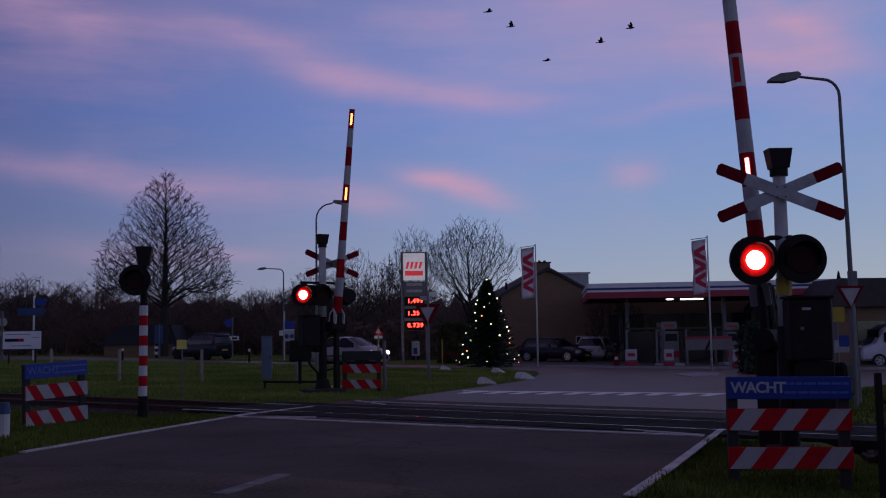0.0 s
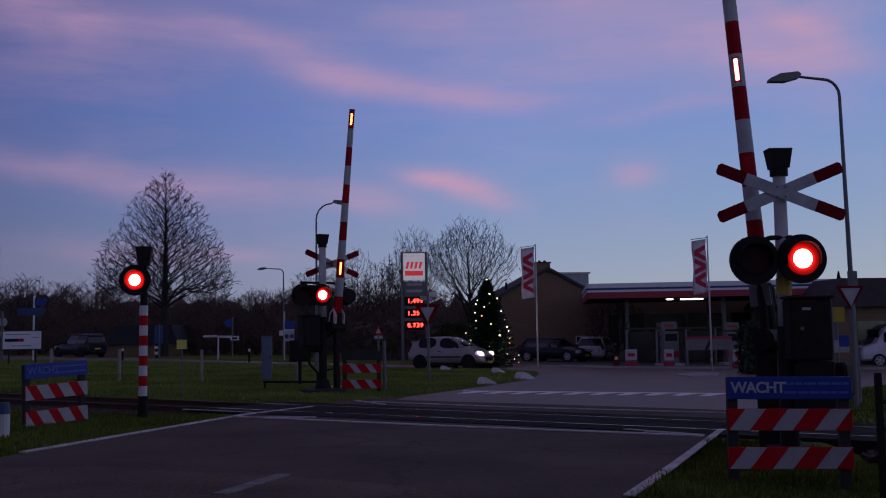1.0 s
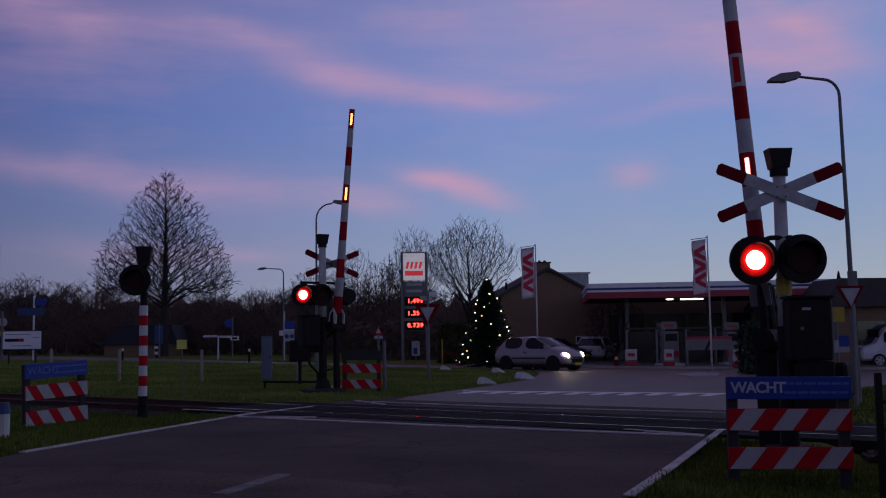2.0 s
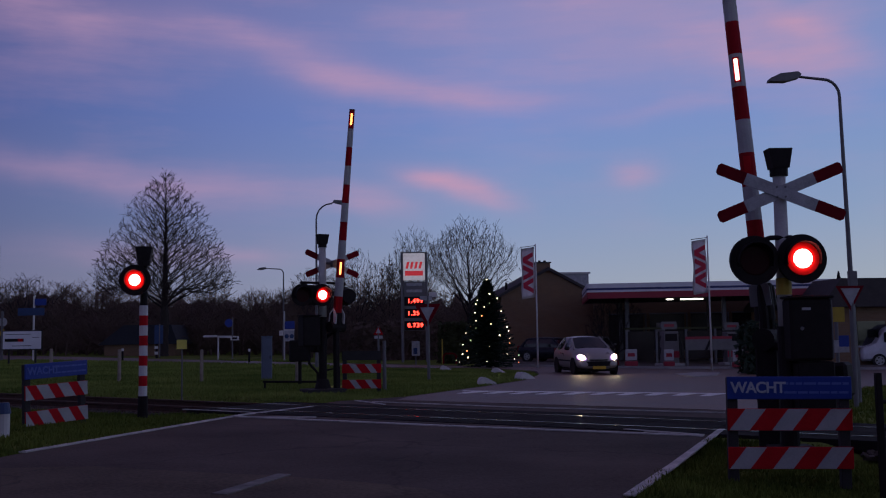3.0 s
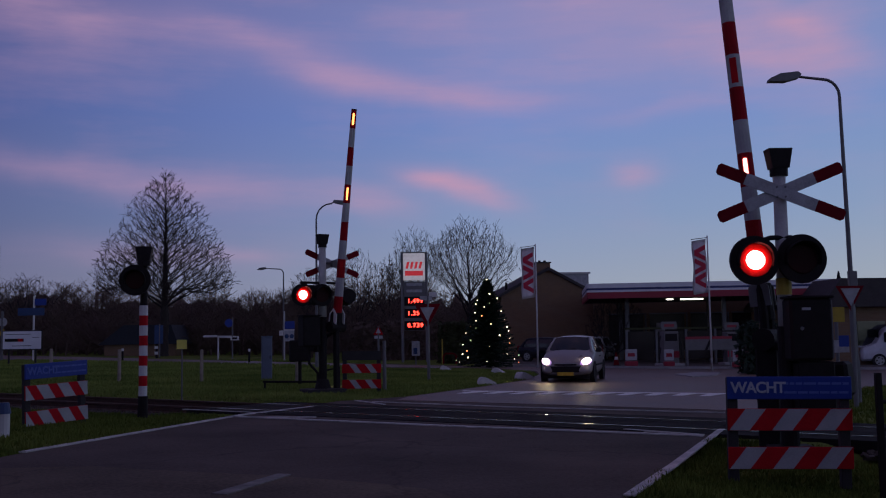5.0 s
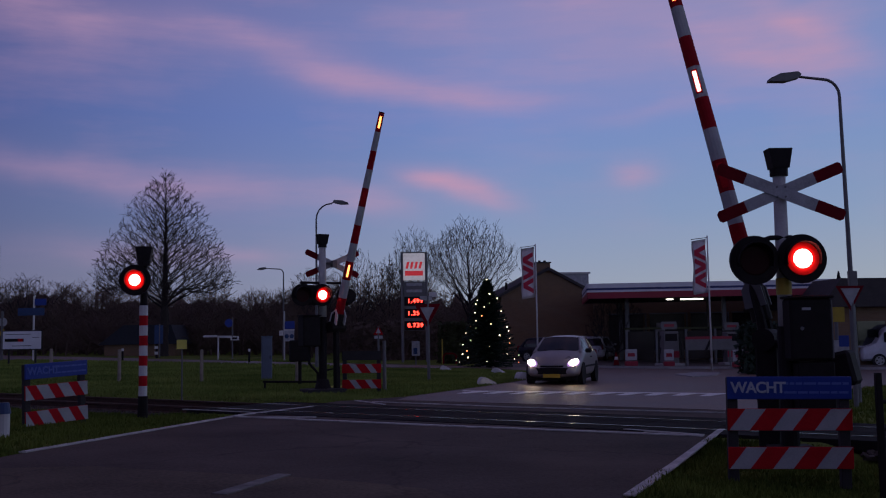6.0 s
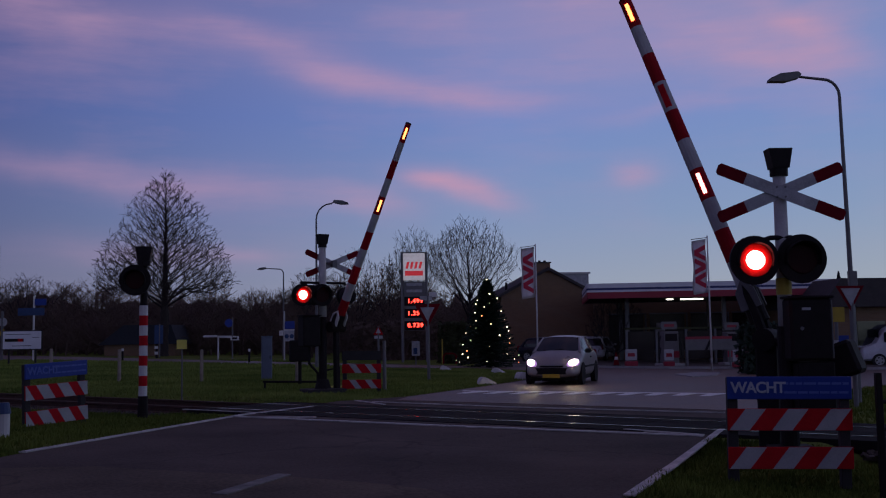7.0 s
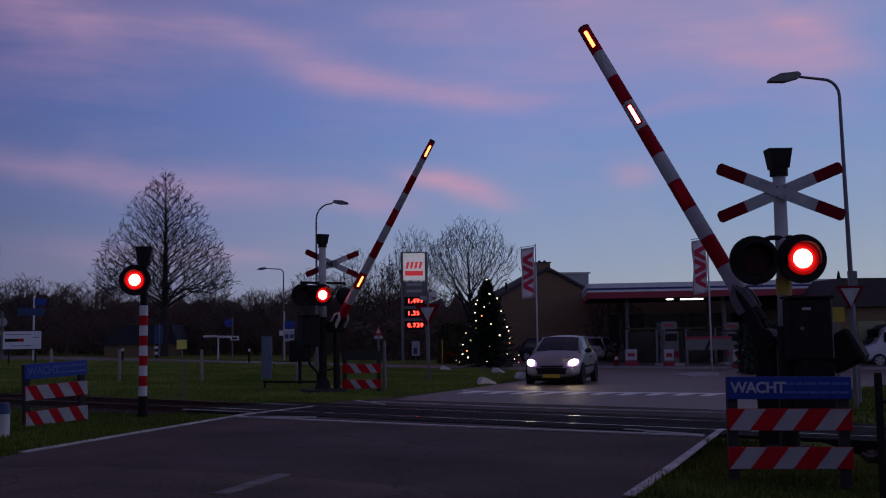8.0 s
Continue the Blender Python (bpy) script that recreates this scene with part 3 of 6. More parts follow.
def lamp_head(parent, x, y, z, r, lens_r, phase, facing=-1, hood=0.16):
    """One round black signal head with hood, dark glass and a lit lens that flashes."""
    f = facing
    bm = PR(disc_pts(x, z, r), y, y - f * -0.05)
    head = part("signal_head", bm, M_BLACK, parent, "round matt black backing board")
    # drum behind
    part("lamp_housing", C((x, y - f * 0.04, z), (x, y - f * 0.24, z), lens_r * 1.35, lens_r * 1.15, 18), M_BLACK, parent)
    # hood over the upper half
    bm = bmesh.new()
    n = 14
    rows = []
    for k in range(n + 1):
        a = math.radians(-20 + 220 * k / n)
        d = hood * (0.55 + 0.45 * max(0.0, math.sin(a)))
        rows.append([bm.verts.new((x + q * math.cos(a), y + f * e, z + q * math.sin(a))) for q, e in ((lens_r * 1.22, 0.0), (lens_r * 1.22, 0.05 + d), (lens_r * 1.30, 0.05 + d), (lens_r * 1.30, 0.0))])
    for a, b in zip(rows, rows[1:]):
        for i in range(4):
            bm.faces.new((a[i], a[(i + 1) % 4], b[(i + 1) % 4], b[i]))
    bmesh.ops.recalc_face_normals(bm, faces=bm.faces)
    part("hood", bm, M_BLACK, parent)
    part("lens", C((x, y + f * 0.052, z), (x, y + f * 0.062, z), lens_r * 1.1, lens_r * 1.05, 24), M_LENS_OFF, parent, "dark red glass lens")
    if phase is None:
        return
    lit = part("lit_lens", C((0, 0, 0), (0, f * 0.030, 0), lens_r * 0.70, lens_r * 0.58, 24), M_LENS_ON, parent, "glowing red lens")
    on, off = pose(x, y + f * 0.075, z), pose(x, y - f * 0.10, z)
    lit.matrix_local = on
    FLASH.append((lit, on, off, phase, 0))
    # Wider disc behind the lit lens that carries the painted halo.
    rim = part("painted_lens_halo", C((0, 0, 0), (0, f * 0.006, 0), lens_r * 1.21, lens_r * 1.19, 28), M_LENS_HALO, parent, "red disc with the lamp's halo painted as glow")
    on, off = pose(x, y + f * 0.066, z), pose(x, y - f * 0.13, z)
    rim.matrix_local = on
    FLASH.append((rim, on, off, phase, 1))


def cross(parent, z, y, half, rise, face, w=0.145, x=0.0):
    """A St Andrew's cross: two planks, white in the middle, red at the ends."""
    for sgn, dy in ((1, 0.0), (-1, 0.022 * face)):
        d = Vector((half, sgn * rise))
        L = d.length
        u, n = d / L, Vector((-d.y, d.x)) / L
        def quad(a, b, cut=0.0):
            h = w / 2
            pts = [u * a - n * h, u * b - n * h, u * b + n * h, u * a + n * h]
            if cut:
                s = 1 if b > a else -1
                pts = [u * a - n * h, u * (b - s * cut) - n * h, u * b - n * (h - cut), u * b + n * (h - cut), u * (b - s * cut) + n * h, u * a + n * h]
            return [(p.x + x, p.y + z) for p in pts]
        yy = y + dy
        plank = part("cross_plank", PR(quad(-L * 0.56, L * 0.56), yy, yy + 0.02), M_WORN_WHITE, parent, "white reflective plank")
        for e in (-1, 1):
            part("red_tip", PR(quad(e * L * 0.562, e * L, 0.03), yy - 0.002, yy + 0.02), M_DEEP_RED, plank, "dark red plank end")
    for bx in (-0.05, 0.05):
        for bz in (-0.06, 0.06):
            part("bolt", C((x + bx, y - 0.03 * -face, z + bz), (x + bx, y + 0.04 * face, z + bz), 0.014, n=6), M_GREY, parent)


def bell(parent, z):
    bm = bmesh.new()
    prism(bm, [(-0.10, z), (0.10, z), (0.145, z + 0.24), (-0.145, z + 0.24)], -0.11, 0.11)
    part("bell_housing", bm, M_BLACK, parent, "black tapered bell housing")
    part("bell_collar", C((0, 0, z - 0.09), (0, 0, z), 0.11, 0.11, 12), M_BLACK, parent)


def near_mast():
    t = thing("crossing_signal", 4.115, 12.3, 0, None, "crossing signal mast with cross and twin red lamps", "railway signal")
    part("pole", C((0, 0, 1.5), (0, 0, 3.42), 0.085, 0.075, 16), M_POLE, t, "pale painted steel pole", smooth=True)
    part("yellow_band", C((0, 0, 1.88), (0, 0, 2.08), 0.092, n=16), M_YELLOW, t, "faded yellow band")
    part("pole_foot", C((0, 0, 0.0), (0, 0, 1.5), 0.11, 0.10, 14), M_BLACK, t, "black pole foot")
    part("base_plate", B(0, 0, 0.04, 0.5, 0.34, 0.09, 0.015), M_BLACK, t)
    bell(t, 3.42)
    cross(t, 3.115, -0.12, 0.755, 0.303, -1, x=-0.03)
    bm = bmesh.new()
    tube(bm, [(-0.42, -0.05, 2.49), (-0.15, -0.05, 2.57), (0.1, -0.05, 2.57), (0.30, -0.05, 2.49)], 0.03)
    part("lamp_bracket", bm, M_BLACK, t)
    lamp_head(t, -0.40, -0.16, 2.29, 0.295, 0.165, "A")
    lamp_head(t, 0.165, -0.16, 2.30, 0.295, 0.165, "B")
    bm = B(0.20, -0.16, 1.46, 0.50, 0.34, 0.74, 0.03)
    cab = part("drive_cabinet", bm, M_BLACK, t, "black steel drive cabinet")
    part("lower_cabinet", B(0.25, -0.14, 0.80, 0.44, 0.30, 0.56, 0.02), M_BLACK, t, "black lower cabinet")
    part("cabinet_label", B(0.14, -0.334, 1.70, 0.10, 0.008, 0.03), M_WORN_WHITE, cab, "small pale plate")
    part("cabinet_lock", C((0.08, -0.335, 1.47), (0.08, -0.35, 1.47), 0.022, n=10), M_GREY, cab)
    part("cabinet_door_edge", B(0.44, -0.332, 1.46, 0.012, 0.012, 0.68), M_GREY, cab)
    part("cabinet_lid", B(0.20, -0.16, 1.84, 0.54, 0.38, 0.03, 0.008), M_BLACK, cab)
    return t


def far_mast():
    t = thing("crossing_signal", -3.06, 25.7, 28, None, "crossing signal mast with cross and twin red lamps, beyond the track", "railway signal")
    part("pole", C((0, 0, 1.9), (0, 0, 3.72), 0.10, 0.085, 14), M_POLE, t, "pale painted steel pole", smooth=True)
    part("pole_foot", C((0, 0, 0.0), (0, 0, 1.9), 0.10, 0.10, 14), M_BLACK, t, "black pole foot")
    part("foot_flange", C((0, 0, 0.10), (0, 0, 0.34), 0.22, 0.14, 12), M_BLACK, t)
    part("cable_pipe", tube(bmesh.new(), [(-0.36, 0.0, 1.16), (-0.36, 0.02, 0.75), (-0.12, 0.05, 0.5), (-0.12, 0.05, 0.1)], 0.035, 8), M_BLACK, t)
    part("step_iron", tube(bmesh.new(), [(0.0, 0, 0.55), (0.42, -0.05, 0.62), (0.42, -0.05, 0.06)], 0.03, 6), M_BLACK, t)
    part("plinth", B(0, 0, 0.03, 1.0, 0.7, 0.16, 0.02), M_DARK_WOOD, t, "low dark plinth")
    bell(t, 3.75)
    cross(t, 3.265, 0.14, 0.72, 0.30, 1, x=0.335)
    part("cross_arm", C((0.0, 0.06, 3.265), (0.36, 0.06, 3.265), 0.03, n=8), M_GREY, t)
    part("junction_box", B(0.335, 0.05, 3.25, 0.13, 0.14, 0.18, 0.01), M_GREY, t)
    bm = bmesh.new()
    tube(bm, [(-0.6, 0, 2.76), (0.62, 0, 2.76)], 0.03)
    part("lamp_bracket", bm, M_BLACK, t)
    lamp_head(t, -0.60, -0.14, 2.445, 0.28, 0.165, "A", hood=0.2)
    lamp_head(t, -0.08, -0.14, 2.445, 0.28, 0.165, "B", hood=0.2)
    lamp_head(t, 0.70, 0.16, 2.43, 0.24, 0.165, None, facing=1)
    part("lamp_shield", B(-0.34, -0.11, 2.445, 0.54, 0.05, 0.50, 0.05), M_BLACK, t, "black board joining the twin lamps")
    cab = part("drive_cabinet", B(-0.36, 0.0, 1.54, 0.46, 0.40, 0.76, 0.03), M_BLACK, t, "black steel drive cabinet")
    part("cabinet_lid", B(-0.36, 0.0, 1.935, 0.50, 0.44, 0.03, 0.008), M_BLACK, cab)
    return t


def left_signal():
    t = thing("warning_signal", -5.15, 17.47, 8, None, "single red warning lamp on a striped post", "railway signal")
    part("foot", C((0, 0, 0), (0, 0, 0.38), 0.085, n=16), M_BLACK, t, "black lower post")
    z = 0.38
    for i in range(9):
        part("band", C((0, 0, z), (0, 0, z + 0.171), 0.072, n=16), M_WHITE if i % 2 == 0 else M_RED, t, "white band" if i % 2 == 0 else "red band", smooth=False)
        z += 0.171
    part("neck", C((0, 0, z), (0, 0, z + 0.9), 0.06, n=12), M_BLACK, t)
    bell(t, z + 0.77)
    lamp_head(t, -0.13, -0.10, z + 0.43, 0.265, 0.14, "B")
    return t


near_mast()
far_mast()
left_signal()


# ---- half barriers ----
def barrier(x, y, rz, z, length, stripe, count, lights, r0, r1, weight, name_label, view, clamp, glow_mat, stand=0.26):
    t = thing("half_barrier", x, y, rz, None, name_label, "crossing barrier")
    ground = zg(x)
    part("stand", B(0, 0, (z - ground) / 2, stand, stand, z - ground, 0.02), M_BLACK, t, "black barrier stand")
    bm = bmesh.new()
    cyl(bm, (0, -0.22, 0), (0, 0.22, 0), 0.14, n=16)
    for s in (-1, 1):
        tube(bm, [(0, s * 0.13, 0.0), (-0.02, s * 0.13, 0.30), (0.0, s * 0.09, length - stripe * count + 0.12)], [0.07, 0.06, 0.045], 8)
    boom = part("boom", bm, M_BLACK, t, "black boom bracket on its pivot")
    boom.matrix_local = pose(0, 0, z - ground, 0, 4, 0)
    for i in range(count):
        a, b = length - stripe * i, length - stripe * (i + 1)
        ra, rb = r1 + (r0 - r1) * i / count, r1 + (r0 - r1) * (i + 1) / count
        red = i % 2 == 0
        part("stripe", C((0, 0, b), (0, 0, a), rb, ra, 14), M_BOOM_RED if red else M_BOARD_WHITE, boom, "red boom section" if red else "white boom section", smooth=False)
    part("end_cap", C((0, 0, length), (0, 0, length + 0.02), r1 * 1.04, n=14), M_BLACK, boom)
    bm = bmesh.new()
    for s in (-1, 1):
        tube(bm, [(0, s * 0.17, 0), (weight[0] * 0.7, s * 0.17, weight[1] * 0.55), (weight[0], s * 0.15, weight[1])], 0.05, 8)
    part("counterweight_arm", bm, M_BLACK, boom)
    part("counterweight", B(weight[0], 0, weight[1], 0.42, 0.40, 0.42, 0.04), M_BLACK, boom, "black counterweight block")
    # a pale fork clamps the boom to its bracket
    g = length - stripe * count
    fork = bmesh.new()
    for s in (-1, 1):
        prism(fork, [(-r0 - 0.03, g - 0.22), (r0 + 0.03, g - 0.22), (r0 + 0.02, g + 0.02), (0.0, g + 0.16), (-r0 - 0.02, g + 0.02)], s * (r0 + 0.02) - 0.012, s * (r0 + 0.02) + 0.012)
    part("boom_clamp", fork, clamp, boom, "metal clamp plates")
    part("boom_sleeve", C((0, 0, g - 0.40), (0, 0, g + 0.06), r0 * 1.22, r0 * 1.16, 14), M_BLACK, boom, "black boom sleeve")
    turn = math.atan2(view[1], view[0])
    for face in (-1, 1):
        for i, phase in lights:
            c = length - stripe * (i + 0.5)
            r = r1 + (r0 - r1) * i / count
            long = stripe * (0.66 if phase else 0.62)
            # a red reflector frame under every light
            lit = part("boom_light", B(0, 0, 0, 0.05, 0.02, long, 0.006), glow_mat if phase else M_BOOM_TIP, boom, "glowing boom light")
            aim = pose(0, 0, 0, 0, 0, math.degrees(turn) - 90)
            on, off = aim @ pose(0, face * (r + 0.004), c), aim @ pose(0, face * 0.018, c)
            lit.matrix_local = on
            part("light_frame", B(0, face * (r - 0.006), c, 0.085, 0.014, long + 0.05, 0.004), M_RED, boom, "dark red light frame", aim)
            if phase:
                FLASH.append((lit, on, off, phase, 0))
    return boom


NEAR_BOOM = barrier(4.05, 12.8, 148, 1.28, 5.0, 0.436, 10, [(0, None), (3, "B"), (6, "A")], 0.105, 0.083, (-0.72, -0.55), "red and white half barrier swinging down beside the mast", (-0.2, 0.98), M_GREY, M_BOOM_LIGHT)
FAR_BOOM = barrier(-2.73, 25.8, -44, 1.69, 5.5, 0.472, 11, [(0, None), (4, "A"), (8, "B")], 0.115, 0.07, (-0.72, -0.5), "red and white half barrier swinging down, beyond the track", (0.76, -0.64), M_WHITE, M_BOOM_TIP, stand=0.13)


# ---- WACHT signs on striped fences ----
def wait_sign(x, y, rz, z, width, bars, label, sign_mat, text_mat, back=False):
    """bars: start of the first white bar's top, its width, lean and spacing as shares of the board's width, and how many."""
    t = thing("waiting_sign_fence", x, y, rz, z, label, "sign fence")
    for px in (-width / 2 + 0.065, width / 2 - 0.065):
        part("post", B(px, 0.05, 0.55, 0.105, 0.08, 1.16, 0.008), M_DARK_WOOD, t, "dark recycled-plastic post")
    sg = part("sign_board", B(0, -0.015, 1.02, width, 0.03, 0.235, 0.006), sign_mat, t, "blue sign board with white lettering" if not back else "dark bare back of the sign board")
    if not back:
        lettering("lettering", "WACHT", 0.158, text_mat, sg, pose(-width / 2 + 0.036, -0.034, 1.02), "white lettering", spread=0.93)
        rng = random.Random(17)
        for k in (-1, 1):
            u = 0.455
            while u < 0.95:
                w = min(rng.choice((0.035, 0.05, 0.075, 0.10)), 0.975 - u)
                part("small_print", B((u + w / 2 - 0.5) * width, -0.032, 1.02 + k * 0.046, w * width, 0.004, 0.024), M_TEXT_DIM, sg, "small pale print bar")
                u += w + 0.013
    u0, uw, lean, step, count = bars
    for zz in (0.692, 0.297):
        h = 0.113
        bd = part("striped_board", B(0, -0.012, zz, width, 0.026, 2 * h, 0.004), M_RED, t, "red board with white slanting bars")
        for i in range(count):
            c = u0 + i * step
            pts = [(c - lean, zz - h + 0.003), (c - lean + uw, zz - h + 0.003), (c + uw, zz + h - 0.003), (c, zz + h - 0.003)]
            pts = [(max(0.003, min(0.997, u)) * width - width / 2, pz) for u, pz in pts]
            part("white_bar", PR(pts, -0.029, -0.022), M_BOARD_WHITE, bd, "white slanting bar")
    return t


near_fence = wait_sign(3.585, 10.75, 0, -0.235, 1.30, (0.142, 0.163, 0.135, 0.343, 3), "blue WACHT sign over two red and white striped boards", M_BLUE, M_TEXT)
near_fence.matrix_world = near_fence.matrix_world @ pose(0, 0, 0, 0, 0.8, 0)
# Lettering takes the small-print blue, darker than on the near sign.
left_fence = wait_sign(-6.12, 16.2, 58, -0.06, 1.15, (-0.165, 0.18, -0.125, 0.33, 4), "blue WACHT sign with dim lettering over two striped boards beside the track", M_BLUE, M_TEXT_DIM)
left_fence.matrix_world = left_fence.matrix_world @ pose(0, 0, 0, 0, -2.2, 0)
wait_sign(-2.125, 26.16, 0, -0.065, 1.0, (0.177, 0.165, -0.165, 0.40, 2), "dark-backed sign over two red and white striped boards", M_DARK_WOOD, M_TEXT, True)


# ---- street lamps and signs ----
def street_lamp(x, y, height, reach, side, label, lean=0.0, r=0.07, box_at=None, bend=0.35):
    """A tapered steel lamp with a bent arm; side: the way the arm points, in degrees."""
    t = thing("street_lamp", x, y, 0, None, label, "street lamp")
    a = math.radians(side)
    dx, dy = math.cos(a), math.sin(a)
    off = Vector((math.tan(math.radians(lean)), 0, 0))
    pts, rs = [], []
    for k in range(7):
        u = k / 6.0
        pts.append(Vector((0, 0, (height - bend - 0.10) * u)) + off * (height - bend - 0.10) * u)
        rs.append(r * (1.25 - 0.6 * u))
    top = pts[-1]
    for k in range(1, 6):
        b = math.radians(90 * k / 5)
        pts.append(top + Vector((dx * bend * (1 - math.cos(b)), dy * bend * (1 - math.cos(b)), (bend + 0.03) * math.sin(b))))
        rs.append(r * 0.62)
    pts.append(pts[-1] + Vector((dx * max(0.12, reach - bend), dy * max(0.12, reach - bend), 0.07)))
    rs.append(r * 0.5)
    part("pole", tube(bmesh.new(), pts, rs, 10), M_GREY, t, "galvanised pole with bent arm", smooth=True)
    e = pts[-1]
    bm = bmesh.new()
    m = Matrix.Translation(e + Vector((dx * 0.30, dy * 0.30, -0.03))) @ pose(0, 0, 0, 0, 7, side)
    prism(bm, [(-0.36, 0.02), (-0.30, 0.09), (0.1, 0.10), (0.34, 0.02), (0.36, -0.04), (0.0, -0.09), (-0.30, -0.05)], -0.11, 0.11)
    bmesh.ops.transform(bm, matrix=m, verts=bm.verts)
    part("lantern", bm, M_GREY, t, "flat grey lantern head")
    if box_at:
        part("control_box", B(off.x * box_at, -r * 1.6, box_at, 0.17, 0.13, 0.42, 0.01), M_GREY, t)
    part("base_sleeve", C((0, 0, 0), (0, 0, 0.9), r * 1.45, r * 1.35, 12), M_GREY, t)
    return t


street_lamp(8.85, 22.0, 7.12, 0.90, 180, "tall grey street lamp beside the crossing", lean=-0.7, box_at=2.6, r=0.052)
street_lamp(-5.75, 46.0, 7.55, 0.82, 0, "tall grey street lamp on the junction verge", bend=0.68, r=0.055)
street_lamp(-12.6, 80.0, 6.9, 1.4, 180, "grey street lamp across the main road")
street_lamp(-26.3, 60.0, 7.2, 0.8, 180, "grey street lamp at the roadside", r=0.09)


def post_sign(x, y, rz, height, pole_r, label, plates, category="road sign", pole_mat=None, pole_off=0.0):
    """A pole with flat plates: (name, outline, material, y, label)."""
    t = thing("road_sign", x, y, rz, None, label, category)
    part("pole", C((pole_off, 0.04, 0), (pole_off, 0.04, height), pole_r, n=10), pole_mat or M_GREY, t)
    last = None
    for name, pts, m, dy, lab in plates:
        last = part(name, PR(pts, -dy, -dy + 0.012), m, t, lab)
    return t


def rect(x0, x1, z0, z1):
    return [(x0, z0), (x1, z0), (x1, z1), (x0, z1)]


def tri(cx, z0, z1, half):
    return [(cx, z0), (cx + half, z1), (cx - half, z1)]


# give-way sign on the grass island
post_sign(-0.52, 33.20, 0, 2.75, 0.05, "white give-way triangle with red rim on grey post", [
    ("rim", tri(-0.02, 1.70, 2.48, 0.42), M_DEEP_RED, 0.0, "dark red rim"), ("face", tri(-0.02, 1.92, 2.37, 0.23), M_WORN_WHITE, 0.016, "white face"),
    ("upper_plate", rect(-0.26, 0.14, 2.60, 2.74), M_WORN_WHITE, 0.0, "blank white plate")])
post_sign(8.1, 20.2, 0, 2.1, 0.05, "white give-way triangle with red rim beside the lamp", [
    ("rim", tri(-0.03, 1.90, 2.40, 0.28), M_DEEP_RED, 0.0, "dark red rim"), ("face", tri(-0.03, 2.0, 2.35, 0.19), M_WORN_WHITE, 0.016, "white face"),
    ("blue_plate", rect(-0.30, -0.10, 1.20, 1.42), M_BLUE, 0.0, "small blue plate")])
post_sign(8.66, 22.5, 0, 2.0, 0.04, "yellow plate over blue and white plates", [
    ("yellow_plate", rect(-0.25, 0.18, 1.72, 2.05), M_YELLOW, 0.0, "yellow notice plate"), ("white_plate", rect(-0.30, 0.25, 1.05, 1.32), M_WORN_WHITE, 0.0, "pale plate")])
post_sign(-5.70, 22.16, 0, 1.33, 0.016, "small yellow plate on a thin grey post", [("plate", rect(-0.11, 0.11, 1.13, 1.33), M_YELLOW_SIGN, 0.0, "yellow plate")], pole_mat=M_GREY)
post_sign(-14.67, 66.21, 0, 1.55, 0.05, "white signpost with two pointing arms", [
    ("arm", [(-0.95, 1.46), (-0.05, 1.46), (-0.05, 1.60), (-0.88, 1.60), (-1.0, 1.53)], M_WHITE, 0.0, "white direction arm"),
    ("arm", [(0.05, 1.42), (1.0, 1.40), (1.1, 1.46), (1.0, 1.54), (0.05, 1.56)], M_WHITE, 0.0, "white direction arm")], pole_mat=M_WHITE)
post_sign(-13.39, 64.48, 0, 2.7, 0.045, "round blue sign over a white plate", [
    ("disc", disc_pts(-0.22, 2.35, 0.26), M_BLUE, 0.0, "round blue disc"), ("plate", rect(-0.12, 0.42, 1.25, 1.52), M_WHITE, 0.0, "white plate"),
    ("small_bar", rect(-0.02, 0.30, 1.32, 1.44), M_BLACK, 0.014, "dark bar")])
post_sign(-9.61, 61.28, 0, 3.0, 0.05, "blue and white zone sign on a pale post", [
    ("upper", rect(-0.02, 0.62, 1.95, 2.40), M_BLUE, 0.0, "blue upper plate"), ("lower", rect(-0.0, 0.60, 1.20, 1.92), M_WORN_WHITE, 0.0, "white lower plate"),
    ("stripe", rect(-0.02, 0.62, 1.84, 1.92), M_WHITE, 0.014, "white bar"),
    ("ring", disc_pts(0.15, 1.50, 0.13), M_BLUE_DULL, 0.014, "round symbol"), ("ring", disc_pts(0.45, 1.50, 0.13), M_BLUE_DULL, 0.014, "round symbol"),
    ("side_plate", rect(-0.30, -0.06, 1.55, 1.85), M_WHITE, 0.0, "small white plate")], pole_mat=M_POLE)
post_sign(-24.66, 61.22, 0, 3.9, 0.06, "street name plates on a white post", [
    ("plate", rect(0.0, 0.75, 3.35, 3.75), M_BLUE, 0.0, "blue plate"), ("plate", rect(-0.95, 0.65, 2.75, 3.20), M_BLUE_DULL, 0.02, "dull blue plate")], pole_mat=M_WHITE)
post_sign(-20.10, 72.02, 0, 2.4, 0.05, "tall dull blue panel at the roadside", [("panel", rect(-0.35, 0.25, 1.0, 2.3), M_BLUE_DULL, 0.0, "dull blue panel")])
post_sign(-20.30, 72.02, 0, 1.0, 0.09, "short black and white banded bollard sign", [("band", rect(-0.12, 0.12, 0.65, 0.85), M_WHITE, 0.06, "white band"), ("band", rect(-0.12, 0.12, 0.25, 0.45), M_WHITE, 0.06, "white band")], "bollard", M_BLACK)
post_sign(-3.17, 49.07, 0, 1.95, 0.05, "small warning triangle on a thin post", [("face", [(-0.24, 1.55), (0.24, 1.55), (0, 1.98)], M_RED, 0.0, "red-rimmed triangle"), ("inner", [(-0.13, 1.62), (0.13, 1.62), (0, 1.86)], M_WORN_WHITE, 0.014, "white inner face"), ("plate", rect(-0.2, 0.2, 1.36, 1.5), M_WORN_WHITE, 0.0, "small pale plate")])
